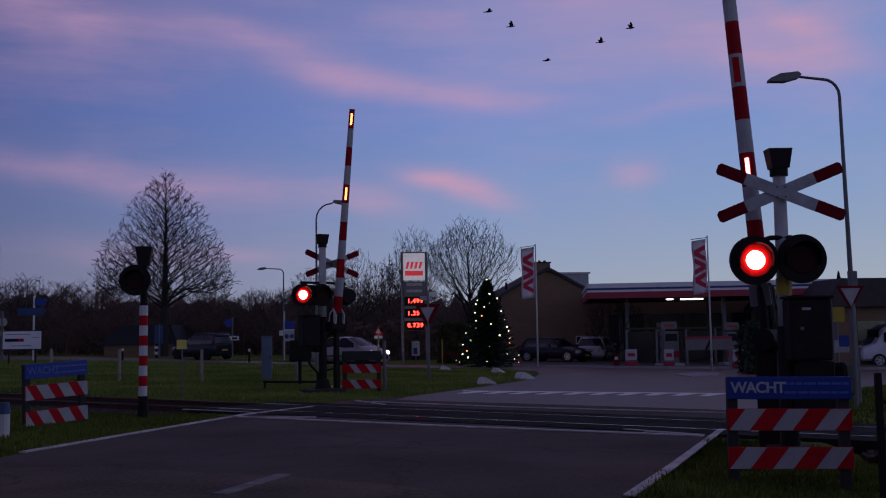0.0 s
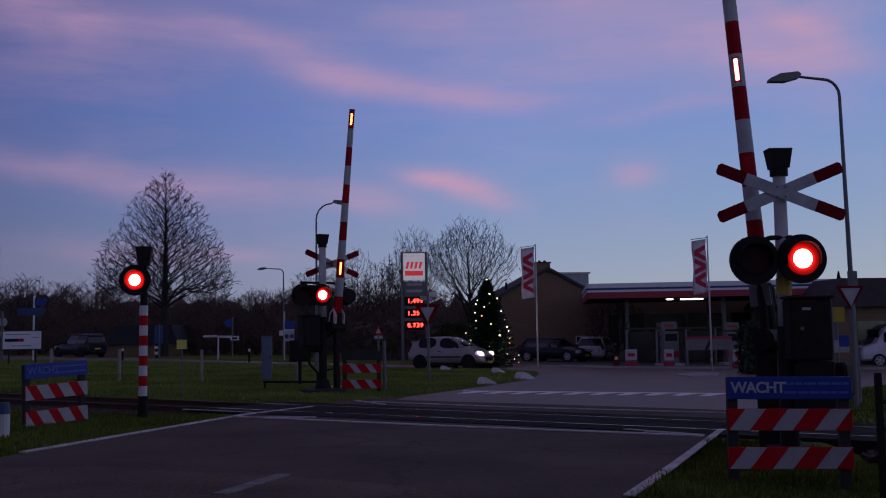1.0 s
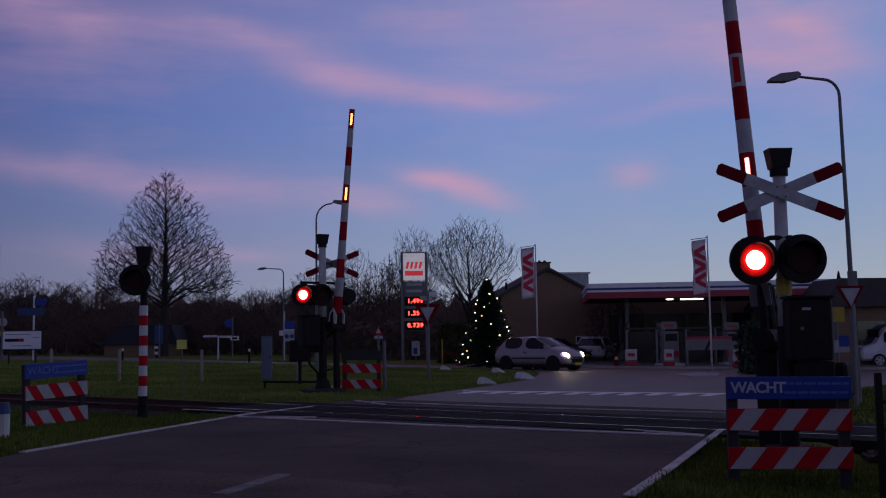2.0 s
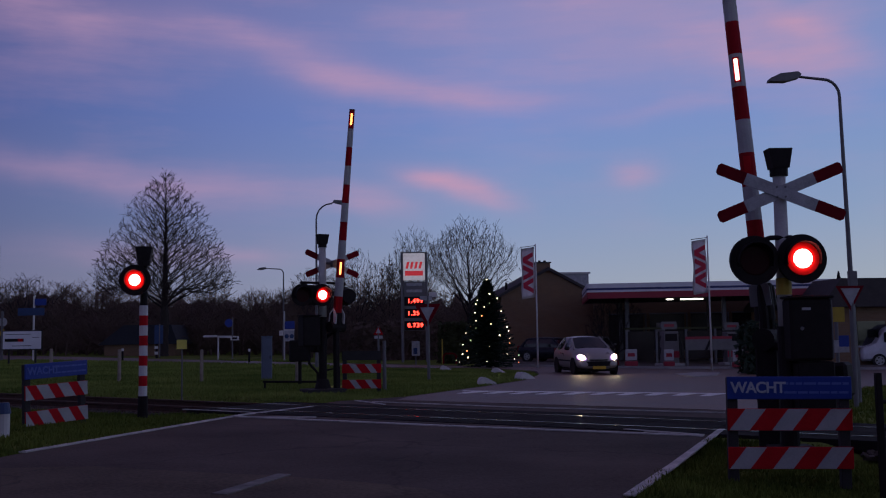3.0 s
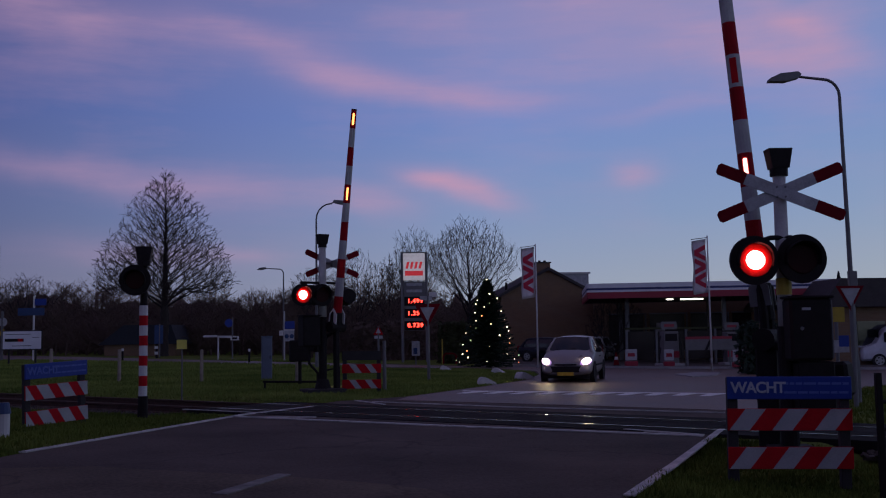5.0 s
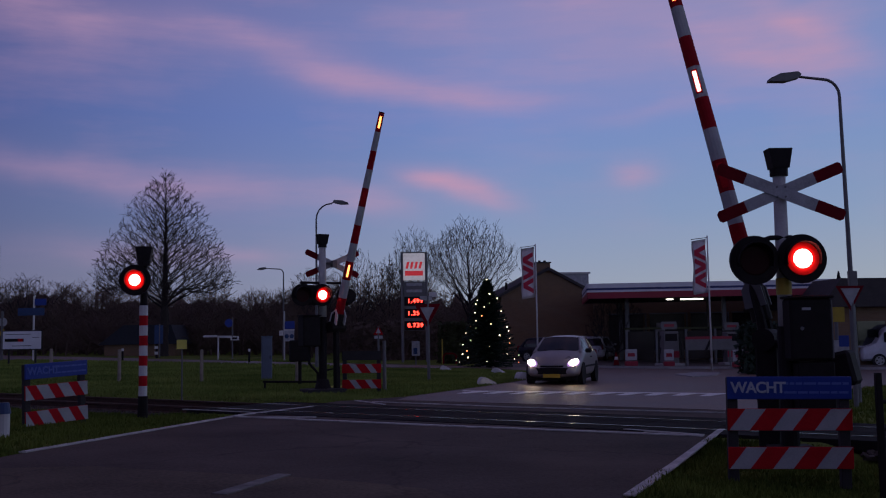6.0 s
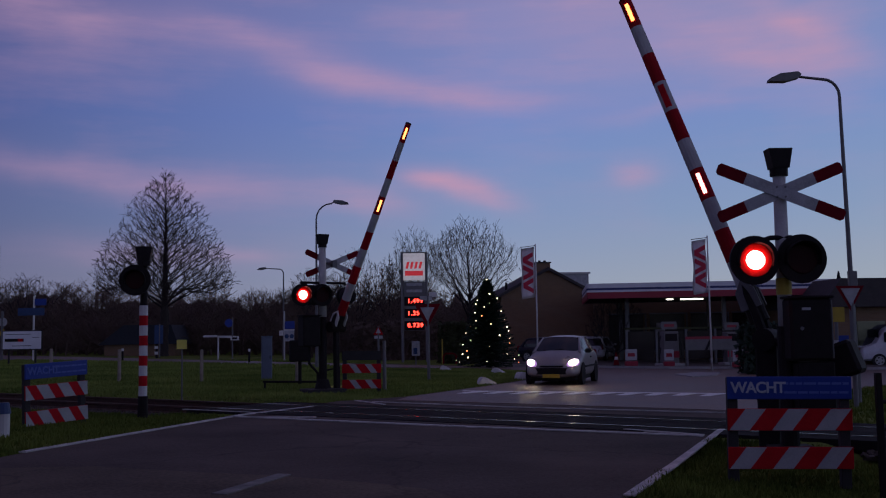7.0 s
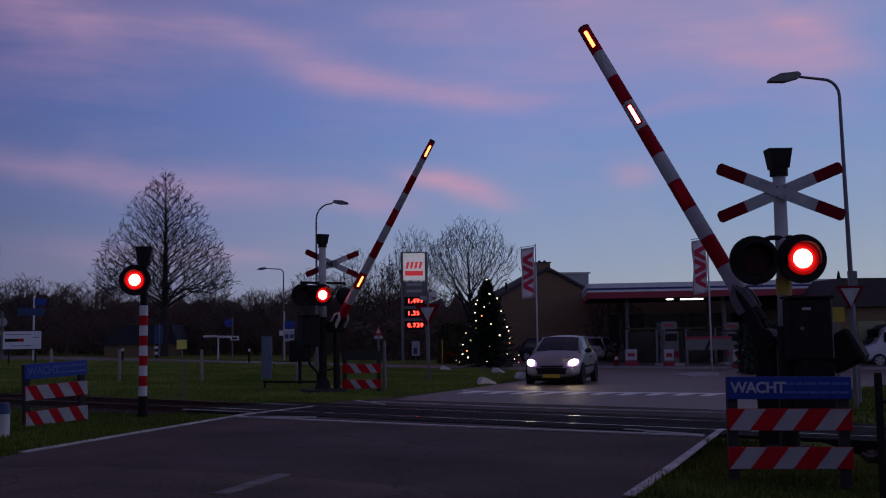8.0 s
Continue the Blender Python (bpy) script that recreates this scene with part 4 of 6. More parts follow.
post_sign(-26.55, 61.22, 0, 3.0, 0.07, "round grey sign over a yellow diamond", [
    ("disc", disc_pts(0.05, 2.35, 0.26), M_WORN_WHITE, 0.0, "round pale disc"), ("diamond", [(0.05, 1.4), (0.32, 1.68), (0.05, 1.96), (-0.22, 1.68)], M_YELLOW, 0.0, "yellow diamond")])

def plain_post(x, y, h, r, m, label, name="post", category="post", group="", lean=0.0):
    bm = C((0, 0, -0.05), (lean, 0, h), r, r * 0.95, 9)
    bmesh.ops.bevel(bm, geom=[e for e in bm.edges if abs(e.verts[0].co.z - h) < 0.02 and abs(e.verts[1].co.z - h) < 0.02], offset=r * 0.3, segments=1, affect="EDGES")
    ob = part(name, bm, m, None, "", pose(x, y, zg(x)))
    return tagged(ob, label, category, group)


plain_post(-1.59, 27.02, 1.30, 0.05, M_GREY, "slim pale metal post beside the striped boards")
plain_post(-10.14, 31.89, 1.02, 0.055, M_WOOD, "weathered round timber fence post", "fence_post", "post", "timber posts along the verge")
plain_post(-7.48, 31.49, 1.02, 0.055, M_WOOD, "weathered round timber fence post", "fence_post", "post", "timber posts along the verge")
plain_post(-13.12, 34.09, 1.02, 0.055, M_WOOD, "weathered round timber fence post", "fence_post", "post", "timber posts along the verge")
plain_post(-4.43, 30.71, 0.85, 0.055, M_WOOD, "weathered round timber fence post", "fence_post", "post", "timber posts along the verge")
t = thing("marker_post", -6.10, 14.18, 0, None, "low white marker post with blue cap", "post")
part("stem", C((0, 0, -0.05), (0, 0, 0.32), 0.085, n=12), M_WHITE, t, "white stem")
part("cap", C((0, 0, 0.32), (0, 0, 0.47), 0.10, 0.07, 12), M_BLUE_DULL, t, "blue cap")
# black equipment box on a post beside the far mast
t = thing("equipment_box", -4.24, 29.96, 10, None, "black equipment box on a short post", "equipment box")
part("post", C((0, 0, 0), (0, 0, 0.75), 0.05, n=8), M_BLACK, t)
part("case", B(0, 0, 1.0, 0.62, 0.4, 0.62, 0.03), M_BLACK, t)
# low pipe rail by the far mast
t = thing("pipe_rail", -4.10, 27.31, 0, None, "low dark pipe rail on the grass", "rail")
part("pipe", C((-0.75, 0, 0.22), (0.75, 0, 0.2), 0.03, n=8), M_BLACK, t)
for q in (-0.7, 0.7):
    part("leg", C((q, 0, -0.02), (q, 0, 0.22), 0.03, n=8), M_BLACK, t)
# grey-blue street cabinet
t = thing("street_cabinet", -5.85, 33.64, 12, None, "tall grey-blue utility cabinet on the grass", "utility cabinet")
part("body", B(0, 0, 0.70, 0.34, 0.32, 1.40, 0.02), M_CABINET, t)
part("roof", B(0, 0, 1.42, 0.38, 0.36, 0.04, 0.01), M_CABINET, t)
part("door", B(0, -0.166, 0.70, 0.28, 0.012, 1.25, 0.004), M_CABINET, t)
part("handle", B(0.10, -0.178, 0.75, 0.025, 0.02, 0.12), M_BLACK, t)
# information board
t = thing("information_board", -22.04, 53.26, 0, None, "white landscape board on two posts with dark lines", "notice board")
part("panel", B(0, 0, 1.28, 2.0, 0.05, 0.92, 0.01), M_FASCIA_WHITE, t, "white panel")
part("frame", B(0, 0.04, 1.28, 2.1, 0.03, 1.02, 0.01), M_DARK_WOOD, t)
for q in (-0.7, 0.7):
    part("post", C((q, 0.08, -0.05), (q, 0.08, 0.9), 0.05, n=8), M_DARK_WOOD, t)
for x0, x1, z0, z1, m in ((-0.88, 0.10, 1.20, 1.36, M_BLACK), (-0.2, 0.05, 1.20, 1.36, M_RED), (-0.5, 0.5, 0.97, 1.00, M_BLACK), (-0.85, 0.45, 1.57, 1.60, M_GREY), (0.55, 0.9, 1.40, 1.43, M_GREY)):
    part("printed_bar", B((x0 + x1) / 2, -0.028, (z0 + z1) / 2, x1 - x0, 0.008 if m is not M_RED else 0.012, z1 - z0), m, t, "printed bar")
# whitewashed kerb stones on the verge corner
def kerb_stone(x, y, rz, s):
    bm = bmesh.new()
    prism(bm, [(-0.30, -0.03), (0.34, -0.03), (0.30, 0.05), (-0.05, 0.24), (-0.20, 0.26), (-0.30, 0.12)], -0.2, 0.2)
    bmesh.ops.bevel(bm, geom=list(bm.edges), offset=0.03, segments=2, affect="EDGES")
    bmesh.ops.scale(bm, vec=(s, s, s), verts=bm.verts)
    tagged(part("marker_stone", bm, M_WHITE, None, "", pose(x, y, zg(x), 0, 0, rz)), "chalk-white marker stone on the verge edge", "stone", "white stones round the corner")


kerb_stone(1.24, 30.35, 10, 0.9)
kerb_stone(2.66, 34.13, 30, 1.0)
kerb_stone(0.04, 43.83, 0, 0.85)
kerb_stone(2.10, 40.26, -15, 0.85)
# dark field fence at the near verge
t = thing("field_fence", 4.35, 10.3, 0, None, "dark metal post and rail fence at the verge", "fence")
for k in range(3):
    q = 0.0 + k * 1.6
    part("post", B(q, k * 0.5, 0.36, 0.06, 0.06, 1.3, 0.006), M_BLACK, t, "dark fence post")
for zz in (0.72, 0.45, 0.12):
    part("rail", C((-0.02, 0, zz), (3.3, 1.03, zz - 0.02), 0.022, n=8), M_BLACK, t, "dark fence rail")


# small clutter round the far mast and the forecourt
tagged(part("plank", B(0, 0, 0.09, 0.9, 0.16, 0.05, 0.01), M_YELLOW_SIGN, None, "", pose(-2.76, 26.72, 0.06, 0, 0, 12)), "pale yellow plank lying in the grass", "plank")
t = thing("bicycle_rack", 0.28, 55.75, 0, None, "red tubular hoop beside the hedge", "bicycle rack")
part("hoop", tube(bmesh.new(), [(-0.35, 0, 0), (-0.35, 0, 0.42), (-0.22, 0, 0.55), (0.22, 0, 0.55), (0.35, 0, 0.42), (0.35, 0, 0)], 0.05, 8), M_DEEP_RED, t, "red tubular hoop")
plain_post(-0.12, 55.75, 1.35, 0.035, M_YELLOW, "slim yellow marker post by the hedge", "marker_pole")
t = thing("poster_stand", -1.50, 53.33, 0, None, "white poster stand under the price sign", "poster stand")
part("poster", B(0, 0, 0.85, 0.42, 0.04, 0.75, 0.01), M_WORN_WHITE, t, "white poster with dark blotch")
part("blotch", B(-0.02, -0.026, 0.72, 0.20, 0.012, 0.32), M_BLUE_DULL, t, "dull blue print")
part("stand_leg", B(0, 0.03, 0.25, 0.06, 0.05, 0.6), M_GREY, t)
for cx, cy in ((8.1, 48.3),):
    t = thing("traffic_cone", cx, cy, 0, zg(cx) + 0.09, "red and white traffic cone on the forecourt", "traffic cone", "traffic cones")
    part("foot", B(0, 0, 0.02, 0.34, 0.34, 0.04, 0.01), M_RUBBER, t)
    part("cone", C((0, 0, 0.04), (0, 0, 0.62), 0.14, 0.03, 14), M_DEEP_RED, t, "red cone")
    part("white_sleeve", C((0, 0, 0.26), (0, 0, 0.42), 0.098, 0.070, 14), M_WHITE, t, "white sleeve")
for gx, gy in ((-11.15, 58.36), (-19.29, 61.24)):
    t = thing("bollard", gx, gy, 0, None, "low dark bollard with a pale top", "bollard", "roadside bollards")
    part("stem", C((0, 0, -0.02), (0, 0, 0.62), 0.06, n=10), M_BLACK, t)
    part("reflector", C((0, 0, 0.62), (0, 0, 0.78), 0.07, n=10), M_WHITE, t, "pale reflector")


# ---- filling station ----
def chevrons(parent, x, y, z0, z1, half, m, name="emblem", tilt=0.0):
    """The emblem as plain slanting bars, stacked."""
    n = 3
    h = (z1 - z0) / n
    for i in range(n):
        a, b = z0 + i * h + 0.04, z0 + (i + 1) * h - 0.04
        s = -1 if i % 2 == 0 else 1
        for sg in (-1, 1):
            lo, hi = x + s * -half, x + s * half
            pts = [(lo, (a + b) / 2 + sg * (b - a) / 2 - 0.10), (lo, (a + b) / 2 + sg * (b - a) / 2 + 0.10), (hi, (a + b) / 2 + 0.11), (hi, (a + b) / 2 - 0.11)]
            part(name, PR(pts, y - (0.002 if sg > 0 else 0.0), y + 0.006), m, parent, "red slanting bar")


def flag(x, y, h, label):
    t = thing("advertising_flag", x, y, 0, None, label, "flag", "station flags")
    part("flagpole", C((0, 0, 0), (0, 0, h), 0.045, 0.028, 10), M_WHITE, t, "slim white flagpole", smooth=True)
    part("flag_arm", C((0, 0, h - 0.08), (-0.70, 0, h - 0.16), 0.014, n=6), M_GREY, t)
    # hanging cloth with soft folds
    bm = bmesh.new()
    nx, nz = 6, 14
    g = [[bm.verts.new((-0.06 - 0.60 * i / nx - 0.02 * math.sin(j * 0.7), 0.05 * math.sin(i * 1.3 + j * 0.5), h - 0.14 - 0.09 * i / nx - 2.3 * j / nz)) for i in range(nx + 1)] for j in range(nz + 1)]
    for j in range(nz):
        for i in range(nx):
            bm.faces.new((g[j][i], g[j][i + 1], g[j + 1][i + 1], g[j + 1][i]))
    bmesh.ops.solidify(bm, geom=bm.faces, thickness=0.006)
    cloth = part("cloth", bm, M_FLAG, t, "white hanging cloth", smooth=True)
    chevrons(cloth, -0.36, -0.085, h - 2.2, h - 0.45, 0.23, M_FLAG_RED)
    return t


flag(4.22, 46.3, 5.68, "white flag with red bars on white pole")
flag(11.30, 43.3, 5.75, "white flag with red bars on white pole")

# price pylon
t = thing("price_sign", -1.50, 52.0, 0, 0.19, "tall grey price pylon with red lit digits", "price sign")
for q in (-0.62, 0.62):
    part("column", B(q, 0, 2.8, 0.13, 0.28, 5.6, 0.02), M_GREY, t, "grey column")
hd = part("head_panel", B(0, -0.02, 4.86, 1.10, 0.26, 1.38, 0.02), M_SIGN_WHITE, t, "white lit panel")
part("emblem_bar", B(0, -0.158, 4.52, 0.92, 0.012, 0.24), M_SIGN_RED, hd, "red lit bar")
for c in (-0.33, -0.11, 0.11, 0.33):
    part("emblem_stroke", PR([(c - 0.10, 4.76), (c + 0.02, 4.76), (c + 0.10, 5.10), (c - 0.02, 5.10)], -0.165, -0.152), M_SIGN_RED, hd, "red slanting bar")
part("backing", B(0, 0, 2.85, 1.10, 0.16, 2.50, 0.02), M_GREY, t, "grey price panel")
part("top_bar", B(0, 0, 5.58, 1.38, 0.3, 0.06), M_GREY, t)
for k, (z, txt) in enumerate(((3.10, "1.49 9"), (2.48, "1.25"), (1.86, "0.73 9"))):
    cell = part("price_cell", B(0.0, -0.09, z, 1.02, 0.03, 0.46, 0.01), M_BLACK, t, "black display window")
    lettering("digits", txt.replace(" ", ""), 0.30, M_LED, cell, pose(-0.36, -0.118, z), "glowing red digits", spread=1.22)
for z in (3.95, 3.62):
    part("name_strip", B(0.0, -0.09, z, 0.8, 0.02, 0.14), M_WORN_WHITE, t, "pale strip")
part("side_plate", B(0.95, -0.1, 3.42, 0.42, 0.03, 0.26, 0.01), M_WHITE, t, "small white plate")


# canopy, angled, with its fascia of stripes
CAN = (7.6, 53.5)
can_rz = -6.0
t = thing("station_canopy", CAN[0], CAN[1], can_rz, 0.0, "filling station canopy with red and white fascia", "canopy")
CL, CD = 13.5, 9.0
part("roof_slab", B(CL / 2, CD / 2, 3.70, CL - 0.1, CD - 0.1, 0.66), M_DARK_WOOD, t, "dark canopy deck")
for nm, z0, z1, m in (("red_band", 3.33, 3.66, M_FASCIA_RED), ("white_band", 3.66, 3.77, M_FASCIA_WHITE), ("blue_band", 3.77, 3.88, M_FASCIA_BLUE), ("top_band", 3.88, 4.12, M_FASCIA_WHITE)):
    bm = bmesh.new()
    box(bm, CL / 2, 0, (z0 + z1) / 2, CL, 0.12, z1 - z0)
    box(bm, 0, CD / 2, (z0 + z1) / 2, 0.12, CD - 0.13, z1 - z0)
    part(nm, bm, m, t, nm.replace("_", " ") + " of the fascia")
for q, w in ((1.5, 1.2), (6.6, 1.2), (11.4, 1.2)):
    for d in (1.6, 6.8):
        part("column", B(q + 0.6, d, 1.6, 0.22, 0.22, 3.55, 0.02), M_GREY, t, "steel canopy column")
for q, w, d in ((4.55, 0.38, 3.0), (5.75, 1.25, 3.2)):
    part("tube_light", B(q, d, 3.33, w, 0.14, 0.08, 0.02), M_TUBE, t, "lit white tube light")

# shop behind the pumps
t = thing("station_shop", 9.6, 63.5, can_rz, 0.0, "dark glazed filling station shop", "shop")
part("wall", B(8, 3.0, 1.9, 16.5, 6.0, 4.2), M_BRICK, t, "brown brick wall")
part("flat_roof", B(8, 3.0, 4.06, 16.9, 6.4, 0.14), M_ROOF, t, "flat dark roof")
for k in range(6):
    x = 0.7 + k * 2.5
    w = part("shop_window", B(x + 1.0, -0.03, 1.55, 2.1, 0.06, 2.3), M_SHOP, t, "dark shop window")
    part("window_frame", B(x + 1.0, -0.07, 0.42, 2.2, 0.06, 0.09), M_GREY, w)
    part("window_frame", B(x + 1.0, -0.07, 2.72, 2.2, 0.06, 0.08), M_GREY, w)
    part("mullion", B(x + 2.2, -0.05, 1.55, 0.10, 0.10, 2.4), M_GREY, w)
    if k in (1, 4):
        part("poster", B(x + 0.6, -0.075, 1.4, 0.5, 0.02, 1.5), M_WORN_WHITE, w, "pale poster")


def pump(x, y, label):
    t = thing("fuel_pump", x, y, 12, None, label, "fuel pump", "fuel pumps")
    part("body", B(0, 0, 0.95, 0.75, 0.5, 1.50, 0.03), M_PUMP, t, "pale pump body")
    part("base", B(0, 0, 0.14, 1.2, 0.8, 0.14, 0.02), M_CONCRETE, t)
    part("display", B(0, -0.26, 1.42, 0.6, 0.02, 0.34), M_BLACK, t, "dark display")
    part("red_panel", B(0, -0.26, 0.62, 0.75, 0.02, 0.30), M_FASCIA_RED, t, "red lower panel")
    for s in (-1, 1):
        part("hose", tube(bmesh.new(), [(s * 0.46, -0.1, 1.5), (s * 0.60, -0.12, 1.0), (s * 0.55, -0.12, 0.5), (s * 0.47, -0.1, 0.95)], 0.03, 6), M_RUBBER, t)
    part("sign_disc", PR([(-0.36, 1.80), (0.36, 1.80), (0.42, 1.95), (0.36, 2.16), (-0.36, 2.16), (-0.42, 1.95)], -0.06, 0.06), M_PUMP, t, "rounded pale sign")
    part("sign_bar", B(0, -0.066, 1.98, 0.5, 0.012, 0.12), M_FASCIA_RED, t)
    return t


pump(10.6, 48.2, "pale fuel pump with a rounded sign on top")
pump(14.2, 50.5, "pale fuel pump with a rounded sign on top")


def low_board(x, y, w, label):
    t = thing("advertising_board", x, y, 5, None, label, "sign board", "forecourt boards")
    part("panel", B(0, 0, 0.62, w, 0.06, 0.50, 0.02), M_WORN_WHITE, t, "white panel")
    part("red_foot", B(0, 0, 0.22, w * 1.05, 0.22, 0.22, 0.02), M_FASCIA_RED, t, "red foot")
    part("emblem", B(0, -0.036, 0.62, w * 0.6, 0.012, 0.16), M_FASCIA_RED, t, "red bar")


low_board(8.55, 46.9, 0.55, "small white board on a red foot")
low_board(13.0, 45.2, 0.55, "small white board on a red foot")
low_board(10.15, 46.3, 0.45, "small white board on a red foot")
# banner on a frame
t = thing("banner_frame", 12.05, 46.6, 6, None, "pale banner with a red stripe on a dark frame", "banner")
part("banner", B(0, 0, 1.12, 2.2, 0.04, 0.55, 0.01), M_PUMP, t, "pale banner")
part("stripe", B(0, -0.026, 1.40, 2.2, 0.01, 0.12), M_FASCIA_RED, t)
part("slash", PR([(-0.2, 0.85), (-0.08, 0.85), (0.14, 1.3), (0.02, 1.3)], -0.03, -0.02), M_BLACK, t)
for q in (-1.0, 1.0):
    part("leg", B(q, 0.03, 0.55, 0.06, 0.06, 1.2), M_GREY, t)
# long forecourt rail with pots
t = thing("forecourt_rail", 9.0, 51.0, 8, None, "green-topped windbreak frame on the forecourt", "rail")
part("rail", B(4, 0, 1.85, 8.0, 0.12, 0.10), M_HEDGE, t, "green top rail")
for k in range(6):
    part("upright", B(0.1 + k * 1.55, 0, 0.95, 0.10, 0.10, 1.8), M_GREY, t, "grey upright")
    part("glass_pane", B(0.85 + k * 1.55, 0, 1.0, 1.35, 0.02, 1.4), M_SHOP, t, "dark glass pane") if k < 5 else None

# brown building with dark roof beside the station
t = thing("brick_building", 19.5, 50.0, 8, None, "low brown building with a dark roof", "building")
part("wall", B(5.5, 4, 1.55, 13.0, 8.0, 3.1), M_BRICK, t, "brown brick wall")
bm = bmesh.new()
prism(bm, [(-1.2, 2.9), (12.2, 2.9), (12.2, 3.05), (11.2, 4.3), (-0.2, 4.3), (-1.2, 3.05)], -0.5, 8.5)
part("roof", bm, M_ROOF, t, "dark tiled roof")
part("vent", C((0.5, 1.0, 4.3), (0.5, 1.0, 4.75), 0.12, 0.03, 8), M_BLACK, t)
for k in range(3):
    w = part("window", B(1.5 + k * 3.2, -0.03, 1.6, 1.5, 0.06, 1.2), M_GLASS, t, "dark window")
    part("window_frame", B(1.5 + k * 3.2, -0.05, 0.96, 1.6, 0.1, 0.08), M_WORN_WHITE, w)
# gabled house
t = thing("house", 6.6, 64.0, 6, None, "brown brick house with dark gabled roof and chimney", "house")
W = 3.0
part("wall", PR([(-W, 0), (W, 0), (W, 4.05), (0, 5.65), (-W, 4.05)], 0, 9.0), M_BRICK, t, "brown brick gable wall")
for s in (-1, 1):
    bm = bmesh.new()
    prism(bm, [(0, 5.66), (s * (W + 0.35), 3.88), (s * (W + 0.35), 4.05), (0, 5.86)], -0.2, 9.2)
    part("roof_slope", bm, M_ROOF, t, "dark tiled roof slope")
ch = part("chimney", B(-0.25, 0.6, 5.6, 0.9, 0.7, 1.1), M_BRICK, t, "brick chimney")
part("chimney_cap", B(-0.25, 0.6, 6.17, 1.0, 0.8, 0.08), M_ROOF, ch)
for q in (-0.42, -0.08):
    part("chimney_pot", C((q, 0.6, 6.2), (q, 0.6, 6.32), 0.09, 0.08, 8), M_BLACK, ch)
part("stove_pipe", C((-2.55, 0.8, 4.2), (-2.55, 0.8, 4.95), 0.08, n=8), M_BLACK, t)
dm = part("dormer", B(2.0, 3.2, 5.15, 2.2, 2.4, 0.8), M_WORN_WHITE, t, "white boxed dormer")
part("dormer_roof", B(2.0, 3.2, 5.6, 2.4, 2.6, 0.10), M_WHITE, dm)
w = part("window", B(2.05, -0.03, 1.05, 0.7, 0.06, 0.8), M_GLASS, t, "small white-framed window")
for q in (-0.36, 0.36):
    part("window_frame", B(2.05 + q, -0.05, 1.05, 0.06, 0.08, 0.86), M_WHITE, w)
for q in (-0.42, 0.42):
    part("window_frame", B(2.05, -0.05, 1.05 + q, 0.78, 0.08, 0.06), M_WHITE, w)
# slate-roofed shed across the main road
t = thing("shed", -24.5, 84.0, 0, None, "low shed with a blue-grey slate roof", "shed")
part("wall", B(0, 0, 0.6, 5.6, 4, 1.3), M_BRICK, t, "brick wall")
bm = bmesh.new()
prism(bm, [(-3.2, 0.9), (3.2, 0.9), (2.6, 2.45), (-1.2, 2.45)], -2.3, 2.3)
part("roof", bm, M_SLATE, t, "blue-grey slate roof")


# ---- trees ----
def limb(verts, faces, a, b, ra, rb, n):
    d = (b - a)
    if d.length < 1e-5:
        return
    q = d.to_track_quat("Z", "Y").to_matrix()
    base = len(verts)
    for p, r in ((a, ra), (b, rb)):
        for k in range(n):
            v = q @ Vector((r * math.cos(6.2832 * k / n), r * math.sin(6.2832 * k / n), 0)) + p
            verts.append(v[:])
    for k in range(n):
        faces.append((base + k, base + (k + 1) % n, base + n + (k + 1) % n, base + n + k))


def to_part(name, verts, faces, m, parent, label=""):
    me = bpy.data.meshes.new(name)
    me.from_pydata(verts, [], faces)
    me.materials.append(m)
    ob = new(name, me)
    ob.parent = parent
    if label:
        ob["label"] = label
    return ob


